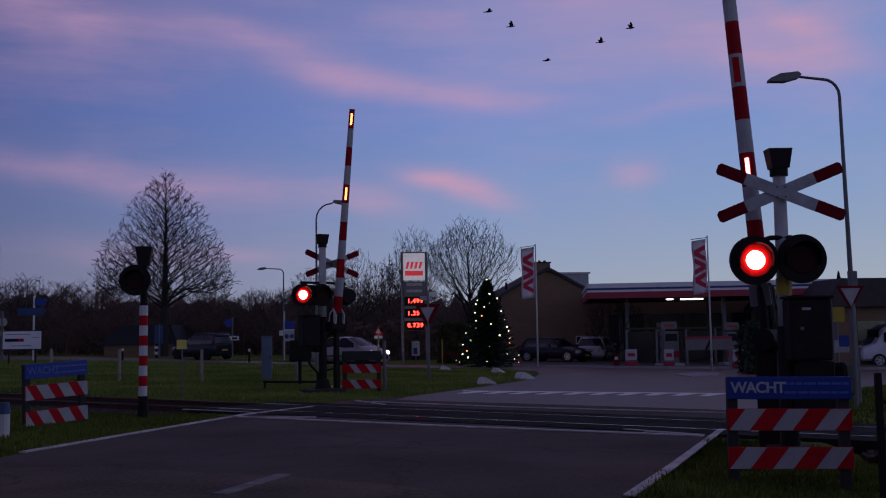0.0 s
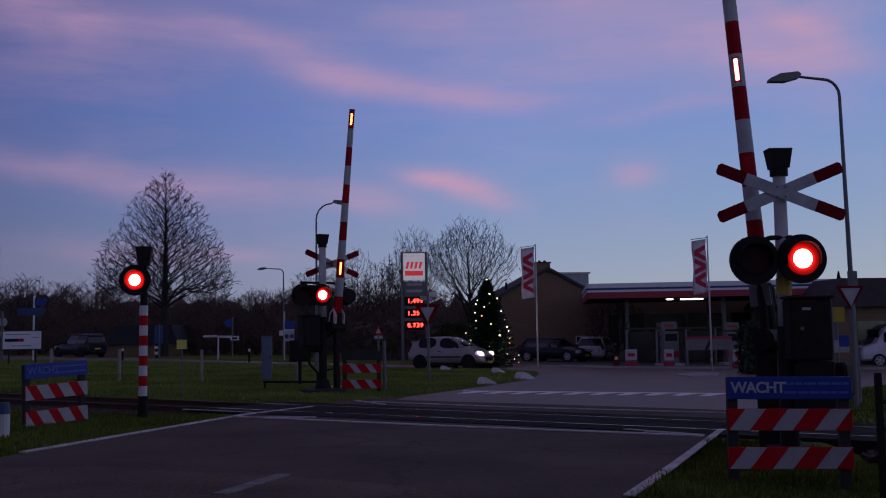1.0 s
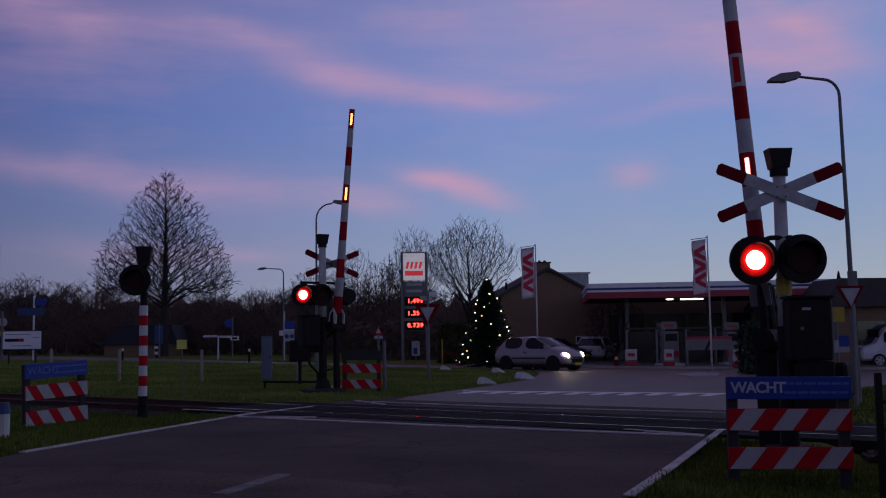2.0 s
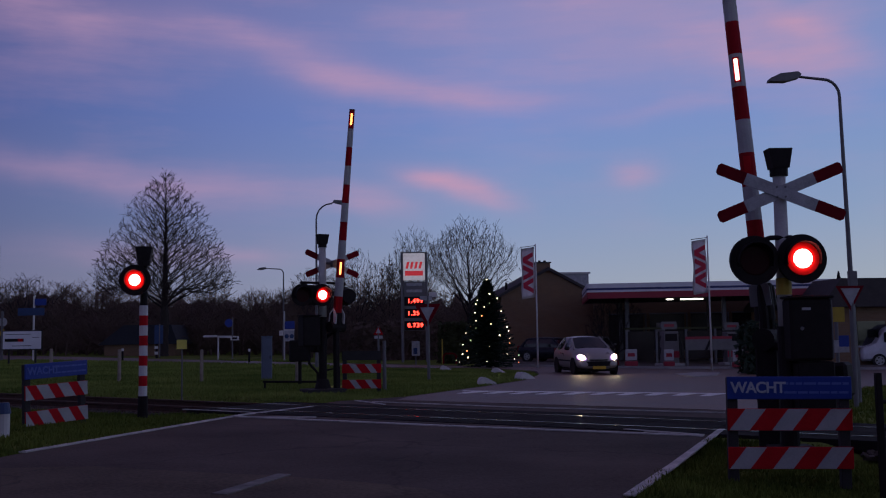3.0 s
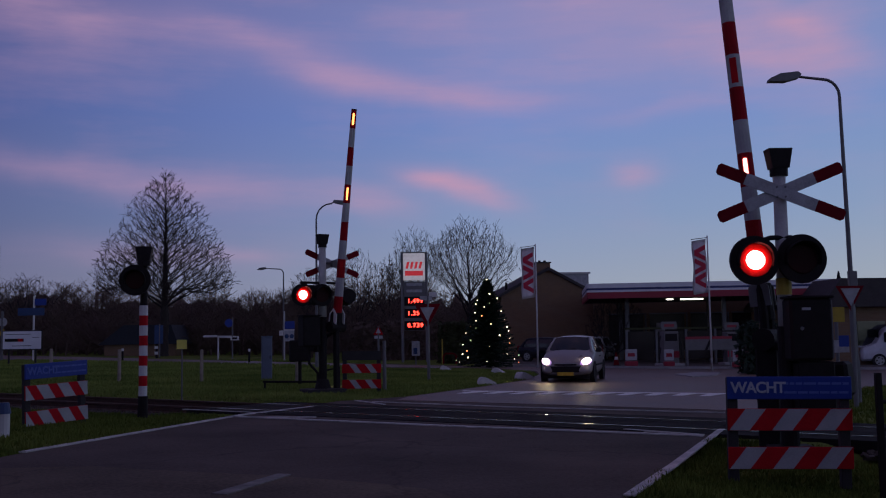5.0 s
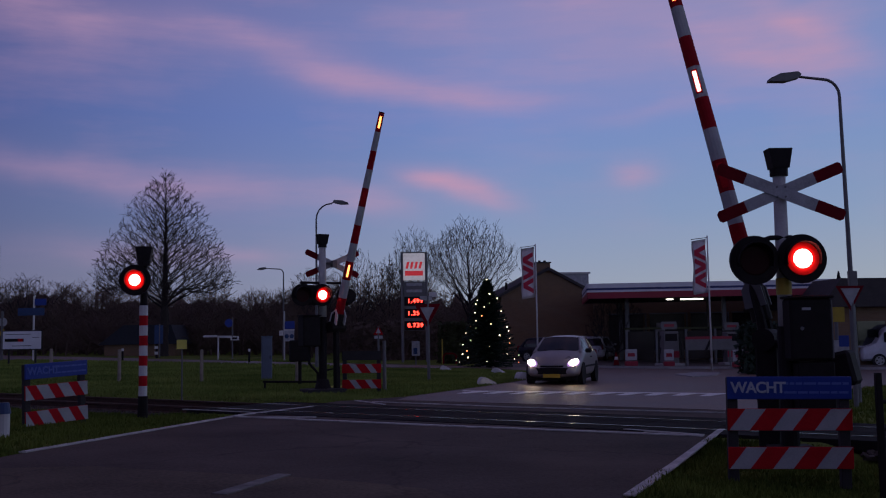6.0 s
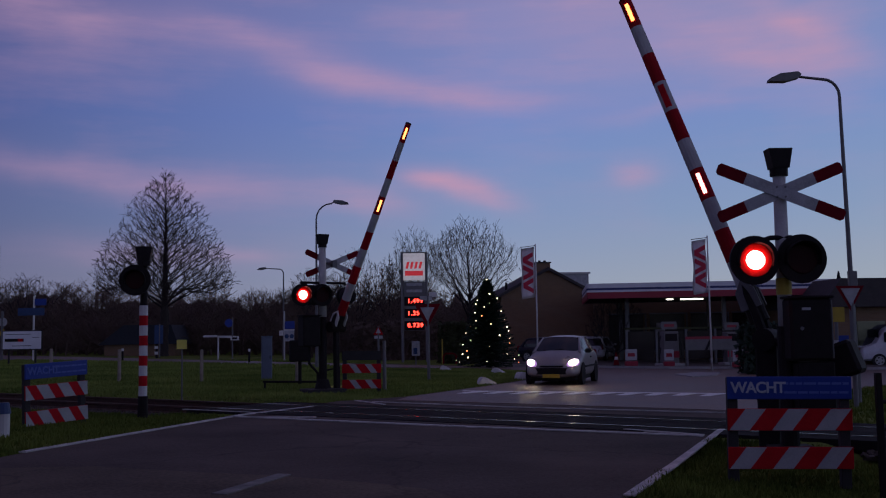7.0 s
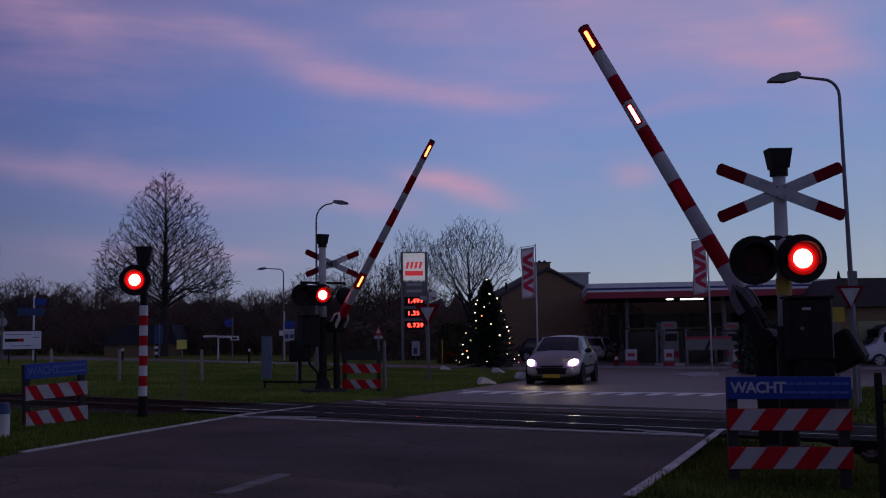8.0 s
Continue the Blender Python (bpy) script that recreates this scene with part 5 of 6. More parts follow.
def colonise(parent_ob, buds, nodes, parent, step, rise, start, r0, rng, thin, inertia, power, trunk_label, crown_label):
    """Limbs that grow step by step from a stem towards a cloud of buds. rise: how far below a bud its limb likes to start."""
    near = np.zeros(len(buds), dtype=int)
    far = np.full(len(buds), 1e9)
    cost = np.full(len(buds), 1e9)
    done = start
    shoots = {}
    for _ in range(170):
        fresh = np.array(nodes[done:])
        d = buds[:, None, :] - fresh[None, :, :]
        dist = np.linalg.norm(d, axis=2)
        price = dist + np.maximum(0.0, rise * np.hypot(d[:, :, 0], d[:, :, 1]) - d[:, :, 2])
        k = price.argmin(axis=1)
        i = np.arange(len(buds))
        closer = price[i, k] < cost
        near[closer], cost[closer], far[closer] = k[closer] + done, price[i, k][closer], dist[i, k][closer]
        wanted = (far > step * 1.1) & (dist.min(axis=1) > step * 1.1)
        done = len(nodes)
        buds, near, far, cost = buds[wanted], near[wanted], far[wanted], cost[wanted]
        if len(buds) < 5 or len(nodes) > 16000:
            break
        pull = {}
        for i in range(len(buds)):
            pull.setdefault(int(near[i]), []).append((buds[i] - nodes[near[i]]) / far[i])
        for k, ds in pull.items():
            shoots[k] = shoots.get(k, 0) + 1
            if shoots[k] > 3:
                far[near == k] = 0.0
                continue
            w = np.mean(ds, axis=0) + rng.normal(0, 0.12, 3)
            if parent[k] >= 0:
                w += inertia * (nodes[k] - nodes[parent[k]]) / step
            nodes.append(nodes[k] + w / np.linalg.norm(w) * step)
            parent.append(k)
    load = np.ones(len(nodes))
    for k in range(len(nodes) - 1, 0, -1):
        load[parent[k]] += load[k]
    tv, tf, bv, bf = [], [], [], []
    top = load[0] ** power
    tips = set(range(len(nodes))) - set(parent)
    for k in range(1, len(nodes)):
        r1, r2 = max(thin, r0 * load[parent[k]] ** power / top), max(thin * 0.9, r0 * load[k] ** power / top)
        r1 = min(r1, r2 * 1.35)
        thick = r2 > r0 * 0.5
        limb(tv if thick else bv, tf if thick else bf, Vector(nodes[parent[k]]), Vector(nodes[k]), r1, r2, 7 if thick else 3)
        if k in tips:
            a = Vector(nodes[k])
            d = Vector(nodes[k] - nodes[parent[k]])
            for _ in range(3):
                limb(bv, bf, a, a + d * rng.uniform(0.8, 2.2) + Vector(rng.normal(0, step * 0.6, 3)), thin * 0.9, thin * 0.6, 3)
    to_part("trunk", tv, tf, M_BARK, parent_ob, trunk_label)
    to_part("crown", bv, bf, M_TWIG, parent_ob, crown_label)


def stem(h, step, rng, sway):
    nodes, parent = [np.array((0.0, 0.0, 0.0))], [-1]
    while nodes[-1][2] < h:
        nodes.append(nodes[-1] + np.array((rng.normal(0, sway), rng.normal(0, sway), 1.0)) * step)
        parent.append(len(nodes) - 2)
    return nodes, parent


def lime_tree(x, y, h, half, seed, label, twigs=4600):
    """A pointed oval of bare limbs that leave one straight leader steeply and bend outwards."""
    rng = np.random.default_rng(seed)
    t = thing("tree", x, y, 0, None, label, "tree")
    u = rng.uniform(0.33, 1.0, twigs * 3)
    wide = np.interp(u, (0.33, 0.39, 0.50, 0.69, 0.84, 0.93, 1.0), (0.70, 1.0, 0.88, 0.58, 0.40, 0.22, 0.03))
    keep = rng.random(len(u)) < wide
    u, wide = u[keep][:twigs], wide[keep][:twigs]
    a = rng.uniform(0, 2 * math.pi, len(u))
    r = half * wide * rng.uniform(0.08, 1.0, len(u)) ** 0.6 * (1 + 0.10 * np.sin(4 * a + 9 * u))
    buds = np.stack([r * np.cos(a), r * np.sin(a), u * h], axis=1)
    step = 0.20
    nodes, parent = stem(h * 0.97, step, rng, 0.035)
    colonise(t, buds, nodes, parent, step, 0.75, int(len(nodes) * 0.24), 0.34, rng, 0.016, 0.55, 0.44, "straight tapered trunk", "bare pointed crown of rising limbs and fine twigs")


def round_tree(x, y, h, half, seed, label, fork=0.34, twigs=900, r0=0.17, low=0.42):
    """A bare fan of limbs under a rounded dome of twigs."""
    rng = np.random.default_rng(seed)
    t = thing("tree", x, y, 0, None, label, "tree")
    v = rng.normal(size=(twigs * 4, 3))
    v /= np.linalg.norm(v, axis=1)[:, None]
    v *= rng.uniform(0.10, 1.0, (len(v), 1)) ** 0.40
    mid, tall = h * (1 + low) / 2, h * (1 - low) / 2
    # rounded dome above, narrower skirt below
    keep = np.hypot(v[:, 0], v[:, 1]) < 1.0 + 0.9 * np.minimum(0, v[:, 2] + 0.35)
    v = v[keep][:twigs]
    wob = 1 + 0.10 * np.sin(3 * np.arctan2(v[:, 1], v[:, 0]) + seed) + 0.06 * np.sin(5 * v[:, 2] + seed)
    buds = np.stack([v[:, 0] * half * wob, v[:, 1] * half * wob, mid + v[:, 2] * tall * wob], axis=1)
    step = h * 0.022
    nodes, parent = stem(h * fork, step, rng, 0.05)
    colonise(t, buds, nodes, parent, step, 0.9, int(len(nodes) * 0.7), r0, rng, 0.010, 0.55, 0.5, "short trunk", "rounded bare crown of fine twigs")


lime_tree(-21.95, 80.0, 14.5, 6.1, 3, "large bare lime tree with conical crown")
round_tree(1.75, 70.0, 9.45, 3.0, 8, "bare round-crowned tree behind the price sign", twigs=3600, fork=0.38, r0=0.20)
round_tree(-2.0, 72.0, 8.9, 2.0, 9, "bare round-crowned tree behind the price sign", twigs=1700, r0=0.13)
round_tree(-6.2, 74.0, 7.6, 1.7, 10, "slim bare roadside tree", twigs=800, r0=0.09, low=0.3)
round_tree(-4.2, 78.0, 7.4, 1.8, 12, "slim bare roadside tree", twigs=800, r0=0.09, low=0.3)
round_tree(-9.5, 76.0, 6.8, 2.2, 13, "slim bare roadside tree", twigs=800, r0=0.09, low=0.3)
round_tree(-35.5, 86.0, 6.8, 2.6, 14, "small bare roadside tree", twigs=900, r0=0.11)


def woods(name, y0, y1, x0, x1, count, h0, h1, seed, label, thick=0.03):
    """A belt of bare saplings and scrub."""
    rng = random.Random(seed)
    v, f = [], []
    for _ in range(count):
        x, y = rng.uniform(x0, x1), rng.uniform(y0, y1)
        h = rng.uniform(h0, h1) * (0.85 + 0.3 * noise.noise((x * 0.12, y * 0.1, 1.0)))
        p = Vector((x, y, zg(x) - 0.1))
        top = p + Vector((rng.gauss(0, 0.3), 0, h))
        limb(v, f, p, top, 0.09, 0.02, 4)
        for _k in range(26):
            u = rng.uniform(0.05, 0.98)
            q = p.lerp(top, u)
            a = rng.uniform(0, 6.28)
            L = h * 0.30 * (1.15 - u) + 0.35
            e = q + Vector((math.cos(a) * L, math.sin(a) * L, L * rng.uniform(0.2, 1.1)))
            limb(v, f, q, e, thick, thick * 0.4, 3)
            for _j in range(3):
                m = q.lerp(e, rng.uniform(0.3, 1.0))
                limb(v, f, m, m + Vector((rng.gauss(0, 0.4), rng.gauss(0, 0.3), rng.uniform(0.1, 0.7))), thick * 0.6, thick * 0.3, 3)
    me = bpy.data.meshes.new(name)
    me.from_pydata(v, [], f)
    me.materials.append(M_WOODS)
    tagged(new(name, me), label, "woods", "", "stuff")


woods("far_woods", 92, 112, -55, 12, 430, 5.2, 7.9, 21, "dark belt of bare winter trees", 0.035)
woods("scrub", 84, 92, -60, 8, 240, 2.2, 4.2, 22, "dark winter scrub before the woods", 0.035)
woods("garden_scrub", 70, 80, -12, 5, 60, 2.5, 4.5, 23, "bare garden shrubs behind the price sign", 0.025)


def far_rise(x0, x1, y, h, label):
    """A tangled low mass of thicket, uneven along its top; far behind the trees, and once as an unseen light block."""
    verts, faces = [], []
    n = 260
    rows = 7
    for i in range(n + 1):
        x = x0 + (x1 - x0) * i / n
        top = h * (0.82 + 0.22 * noise.noise((x * 0.16, 0, 5)) + 0.16 * noise.noise((x * 0.9, 0, 9)) + 0.06 * noise.noise((x * 4.0, 0, 2)))
        for j in range(rows):
            u = j / (rows - 1)
            verts.append((x + 0.3 * noise.noise((x, u * 9, 2)), y + 5 * u * u + 0.8 * noise.noise((x * 0.8, u * 6, 7)), zg(x) - 0.2 + top * u))
    for i in range(n):
        for j in range(rows - 1):
            a = i * rows + j
            faces.append((a, a + rows, a + rows + 1, a + 1))
    me = bpy.data.meshes.new("thicket")
    me.from_pydata(verts, [], faces)
    me.materials.append(M_WOODS)
    tagged(new("thicket", me), label, "thicket", "", "stuff")


far_rise(-72, 14, 113, 7.0, "dense dark thicket behind the bare trees")
far_rise(16, 90, 95, 3.4, "dense dark thicket behind the station")
# Added out of view: blocks low sky light from the near side.
far_rise(-60, 60, -16, 7.0, "unseen thicket added behind the near road to block sky light")


def leafy(name, x, y, sx, sy, h, count, m, seed, label, category, conical=False):
    """A hedge or shrub: a twiggy core under many small leaf clumps."""
    rng = random.Random(seed)
    t = thing(name, x, y, 0, None, label, category)
    v, f = [], []
    for _ in range(count):
        u = rng.random() ** (1.0 if not conical else 1.5)
        a = rng.uniform(0, 6.28)
        k = (1 - u) if conical else 1.0
        px, py = math.cos(a) * sx * k * rng.uniform(0.55, 1.03), math.sin(a) * sy * k * rng.uniform(0.55, 1.03)
        if not conical:
            px, py = rng.uniform(-sx, sx), rng.choice((-1, 1)) * sy * rng.uniform(0.6, 1.0)
        z = h * u + rng.gauss(0, 0.05)
        b = len(v)
        s = rng.uniform(0.05, 0.12)
        for _k in range(4):
            v.append((px + rng.gauss(0, s), py + rng.gauss(0, s), z + rng.gauss(0, s)))
        f += [(b, b + 1, b + 2), (b, b + 2, b + 3)]
    to_part("foliage", v, f, m, t, "small dark leaves")
    part("core", B(0, 0, h * 0.46, sx * 1.5, sy * 1.3, h * 0.92, 0.1) if not conical else C((0, 0, 0), (0, 0, h), sx * 0.6, 0.05, 10), M_WOODS, t, "dark twiggy core")
    return t


round_tree(9.3, 55.5, 3.7, 1.7, 15, "low bare shrub on the forecourt edge", twigs=1100, fork=0.12, r0=0.07, low=0.1)
leafy("hedge", 0.7, 57.0, 1.0, 0.7, 2.2, 2600, M_HEDGE, 31, "clipped green hedge beside the forecourt", "hedge")
leafy("shrub", 12.1, 39.0, 0.75, 0.6, 1.9, 1800, M_FIR, 32, "dark evergreen shrub beside the road", "shrub")
leafy("hedge", -3.0, 66.0, 3.0, 0.8, 2.4, 2600, M_WOODS, 33, "brown winter hedge behind the price sign", "hedge")


def christmas_tree(x, y, h, half, seed):
    rng = random.Random(seed)
    t = thing("christmas_tree", x, y, 0, None, "dark green fir with warm fairy lights", "christmas tree")
    part("trunk", C((0, 0, 0), (0, 0, h * 0.97), 0.09, 0.015, 8), M_BARK, t)
    v, f = [], []
    for i in range(300):
        u = (i / 299) ** 0.85
        z0 = 0.15 + (h - 0.2) * u
        L = half * (1 - u) ** 0.9 * rng.uniform(0.70, 1.0) + 0.10
        a = i * 2.39996 + rng.uniform(-0.2, 0.2)
        d = Vector((math.cos(a), math.sin(a), -0.22 + 0.4 * u))
        side = Vector((-math.sin(a), math.cos(a), 0))
        for k in range(9):
            w = (k + 1) / 9
            p = Vector((0, 0, z0)) + d * L * w + Vector((0, 0, 0.10 * w * w))
            for s in (-1, 1):
                b = len(v)
                l = 0.20 * (1.1 - w * 0.6) * (0.5 + 0.5 * min(1, L))
                tip = p + side * s * l + d * l * 0.6 + Vector((0, 0, rng.gauss(-0.02, 0.04)))
                v += [(p - d * 0.07)[:], (p + d * 0.07 + Vector((0, 0, 0.03)))[:], tip[:], (p + Vector((0, 0, -0.07)))[:]]
                f += [(b, b + 1, b + 2), (b, b + 2, b + 3)]
    to_part("foliage", v, f, M_FIR, t, "dark green needle branches")
    for i in range(52):
        u = 0.04 + 0.86 * ((i + rng.random()) / 52.0) ** 1.25
        a = i * 2.39996 + rng.uniform(-0.5, 0.5)
        r = (half * 0.90 * (1 - u) ** 0.9 + 0.14) * rng.uniform(0.92, 1.02)
        bm = bmesh.new()
        bmesh.ops.create_icosphere(bm, subdivisions=1, radius=rng.choice((0.022, 0.030, 0.038)))
        part("fairy_light", bm, M_FAIRY_RED if i % 6 == 0 else (M_FAIRY_DIM if i % 4 == 0 else M_FAIRY), t, "glowing warm bulb", pose(math.cos(a) * r, math.sin(a) * r, 0.15 + (h - 0.2) * u - 0.1 * (1 - u)))
    bm = bmesh.new()
    bmesh.ops.create_icosphere(bm, subdivisions=1, radius=0.06)
    part("top_light", bm, M_FAIRY, t, "glowing tree-top light", pose(0, 0, h + 0.02))


christmas_tree(2.05, 48.3, 4.10, 1.62, 41)


# ---- vehicles ----
def loft(sections):
    """A shell through rings of equal count; the ends are closed."""
    bm = bmesh.new()
    rings = [[bm.verts.new(p) for p in s] for s in sections]
    k = len(rings[0])
    for a, b in zip(rings, rings[1:]):
        for i in range(k):
            bm.faces.new((a[i], a[(i + 1) % k], b[(i + 1) % k], b[i]))
    bm.faces.new(rings[0])
    bm.faces.new(rings[-1][::-1])
    bmesh.ops.recalc_face_normals(bm, faces=bm.faces)
    return bm


def ring(x, w, zb, zt, crown=0.05, tuck=0.10):
    """A rounded body section at x."""
    zm = zb + (zt - zb) * 0.55
    half = [(0.80 * w, zb), (0.97 * w, zb + 0.10), (w, zm), (w * (1 - tuck * 0.3), zt - 0.05), (w * (1 - tuck), zt), (w * 0.5, zt + crown * 0.8), (0.0, zt + crown)]
    pts = [(x, y, z) for y, z in half] + [(x, -y, z) for y, z in half[-2::-1]]
    return pts


def wheel(parent, x, y, r, w, out):
    tyre = part("wheel", C((0, -w / 2, 0), (0, w / 2, 0), r, n=24), M_RUBBER, parent, "black tyre on alloy rim", pose(x, y, r))
    part("rim", C((0, out * (w / 2 - 0.01), 0), (0, out * (w / 2 + 0.008), 0), r * 0.66, n=18), M_RIM, tyre, "alloy rim")
    for k in range(5):
        a = 6.2832 * k / 5
        part("spoke_gap", C((math.cos(a) * r * 0.42, out * (w / 2 + 0.004), math.sin(a) * r * 0.42), (math.cos(a) * r * 0.42, out * (w / 2 + 0.012), math.sin(a) * r * 0.42), r * 0.12, n=8), M_BLACK, tyre)
    return tyre


def car(name, paint, L, Wd, Hh, label, boxy=0.0, rails=False, hood=0.30, group=""):
    """A hatchback or estate, nose towards +x, on the ground."""
    t = thing(name, 0, 0, 0, 0.0, label, "car", group)
    hw = Wd / 2
    belt = Hh * 0.60
    f, b = L / 2, -L / 2
    body = [ring(b, hw * 0.80, 0.36, belt - 0.10, 0.01), ring(b + 0.05, hw * 0.92, 0.26, belt - 0.01, 0.02), ring(b + 0.30, hw, 0.20, belt + 0.02, 0.02), ring(b + L * 0.30, hw, 0.18, belt, 0.02),
            ring(0.05, hw, 0.18, belt - 0.02, 0.02), ring(f - L * 0.31, hw, 0.18, belt - 0.02, 0.05, 0.14), ring(f - L * 0.20, hw * 0.99, 0.20, belt - 0.10, 0.09, 0.2),
            ring(f - 0.36, hw * 0.96, 0.20, belt - 0.20, 0.08, 0.25), ring(f - 0.12, hw * 0.87, 0.22, belt - 0.32, 0.05, 0.2), ring(f, hw * 0.66, 0.28, belt - 0.42, 0.02)]
    bd = part("body", loft(body), paint, t, "", smooth=False)
    for p in bd.data.polygons:
        p.use_smooth = len(p.vertices) == 4
    # greenhouse: dark glass, with the roof and pillars over it
    x0, x1, x2, x3 = b + 0.10, b + 0.55 - 0.3 * boxy, f - L * 0.44 - 0.05, f - L * hood
    def gh(x, w, zt):
        return [(x, w, belt - 0.02), (x, w * 0.985, belt + (zt - belt) * 0.4), (x, w * 0.80, zt), (x, -w * 0.80, zt), (x, -w * 0.985, belt + (zt - belt) * 0.4), (x, -w, belt - 0.02)]
    zt = Hh - 0.05
    glass = loft([gh(x0, hw * 0.86, belt + 0.04), gh(x1, hw * 0.86, zt - 0.05), gh((x1 + x2) / 2, hw * 0.90, zt), gh(x2, hw * 0.86, zt - 0.03), gh(x3, hw * 0.86, belt + 0.03)])
    part("greenhouse", glass, M_GLASS, t, "dark window glass")
    def rf(x, w, z, th):
        return [(x, w, z - th), (x, w * 0.93, z), (x, 0, z + 0.03), (x, -w * 0.93, z), (x, -w, z - th)]
    part("roof", loft([rf(x1 - 0.10, hw * 0.71, zt - 0.06, 0.05), rf(x1 + 0.1, hw * 0.73, zt + 0.0, 0.06), rf((x1 + x2) / 2, hw * 0.76, zt + 0.03, 0.06), rf(x2, hw * 0.72, zt - 0.005, 0.05), rf(x2 + 0.08, hw * 0.70, zt - 0.05, 0.02)]), paint, t, smooth=True)
    for s in (-1, 1):
        bm = bmesh.new()
        tube(bm, [(x2 + 0.02, s * hw * 0.70, zt - 0.03), (x3 + 0.06, s * hw * 0.90, belt)], [0.035, 0.05], 6)
        part("front_pillar", bm, paint, t)
        bm = bmesh.new()
        tube(bm, [((x1 + x2) / 2 - 0.05, s * hw * 0.73, zt), ((x1 + x2) / 2, s * hw * 0.90, belt)], 0.04, 6)
        part("door_pillar", bm, paint, t)
        bm = bmesh.new()
        tube(bm, [(x1 + 0.05, s * hw * 0.69, zt - 0.03), (x0 + 0.20, s * hw * 0.86, belt + 0.02)], [0.05, 0.10], 6)
        part("rear_pillar", bm, paint, t)
        part("mirror", B(x3 - 0.02, s * (hw + 0.07), belt + 0.06, 0.10, 0.18, 0.12, 0.02), M_BLACK if paint is not M_WHITE_CAR else paint, t, "door mirror")
        part("side_trim", B(0.0, s * (hw + 0.004), 0.52, L * 0.50, 0.02, 0.06, 0.006), M_RUBBER, t, "dark rubbing strip")
        part("door_handle", B(-0.10, s * (hw - 0.005), belt - 0.12, 0.14, 0.03, 0.03), paint, t)
        hp = [(f - 0.11, s * hw * 0.50, belt - 0.37), (f - 0.16, s * hw * 0.78, belt - 0.36), (f - 0.30, s * hw * 0.90, belt - 0.22), (f - 0.40, s * hw * 0.86, belt - 0.13), (f - 0.22, s * hw * 0.58, belt - 0.24)]
        bm = bmesh.new()
        mid = Vector(hp[0]).lerp(Vector(hp[2]), 0.5) + Vector((0.02, 0, 0.02))
        m = Matrix.Translation(mid) @ pose(0, 0, 0, 0, -28, s * 24) @ Matrix.Diagonal((0.11, 0.21, 0.125, 1))
        bmesh.ops.create_icosphere(bm, subdivisions=3, radius=1.0, matrix=m)
        part("headlight", bm, M_HEAD_OFF, t, "clear headlight", smooth=True)
        part("tail_light", B(b + 0.07, s * hw * 0.84, belt - 0.06, 0.10, 0.16, 0.34, 0.03), M_TAIL, t, "red tail light")
    part("front_grille", B(f - 0.02, 0, 0.38, 0.10, Wd * 0.58, 0.16, 0.03), M_BLACK, t, "black lower grille")
    part("upper_grille", B(f - 0.10, 0, belt - 0.36, 0.12, Wd * 0.32, 0.05, 0.015), M_BLACK, t, "slim upper grille")
    part("bumper_strip", B(f - 0.005, 0, 0.52, 0.07, Wd * 0.72, 0.05, 0.015), M_RUBBER, t)
    part("number_plate", B(f + 0.035, 0, 0.35, 0.02, 0.46, 0.10, 0.004), M_PLATE, t, "plain yellow plate")
    part("number_plate", B(b - 0.005, 0, 0.60, 0.02, 0.46, 0.11, 0.004), M_PLATE, t, "plain yellow plate")
    if rails:
        for s in (-1, 1):
            part("roof_rail", tube(bmesh.new(), [(x1 + 0.1, s * hw * 0.66, zt + 0.02), (x1 + 0.2, s * hw * 0.66, zt + 0.09), (x2 - 0.2, s * hw * 0.66, zt + 0.09), (x2 - 0.1, s * hw * 0.66, zt + 0.02)], 0.02, 6), M_GREY, t)
    r = 0.30 if Hh < 1.55 else 0.35
    wheels = []
    for x in (f - L * 0.185, b + L * 0.175):
        for s in (-1, 1):
            part("wheel_arch", C((x, s * (hw - 0.14), r), (x, s * (hw + 0.006), r), r * 1.16, n=24), M_BLACK, t)
            wheels.append(wheel(t, x, s * (hw - 0.085), r, 0.20, s))
    return t, wheels, r


def hull_ring(x, w, zs, zb, yb, zr, yr, crown):
    """A car section at x: sill zs, widest w, belt (yb, zb), upper edge (yr, zr) and the crown over it."""
    half = [(0.75 * w, zs), (0.97 * w, zs + 0.09), (w, 0.5 * (zs + zb) - 0.04), (0.985 * w, zb - 0.13), (yb, zb), (yr, zr), (yr * 0.55, zr + crown * 0.8), (0.0, zr + crown)]
    return [(x, y, z) for y, z in half] + [(x, -y, z) for y, z in half[-2::-1]]


def bowed_bar(x0, half, z0, z1, bow, thick=0.05):
    """A bar across the nose that bends back towards its ends."""
    bm = bmesh.new()
    rings = []
    for k in range(9):
        y = half * (k / 4.0 - 1)
        x = x0 - bow * (y / half) ** 2
        rings.append([bm.verts.new(q) for q in ((x, y, z0), (x, y, z1), (x - thick, y, z1), (x - thick, y, z0))])
    for p, q in zip(rings, rings[1:]):
        for i in range(4):
            bm.faces.new((p[i], p[(i + 1) % 4], q[(i + 1) % 4], q[i]))
    bm.faces.new(rings[0])
    bm.faces.new(rings[-1])
    bmesh.ops.recalc_face_normals(bm, faces=bm.faces)
    return bm


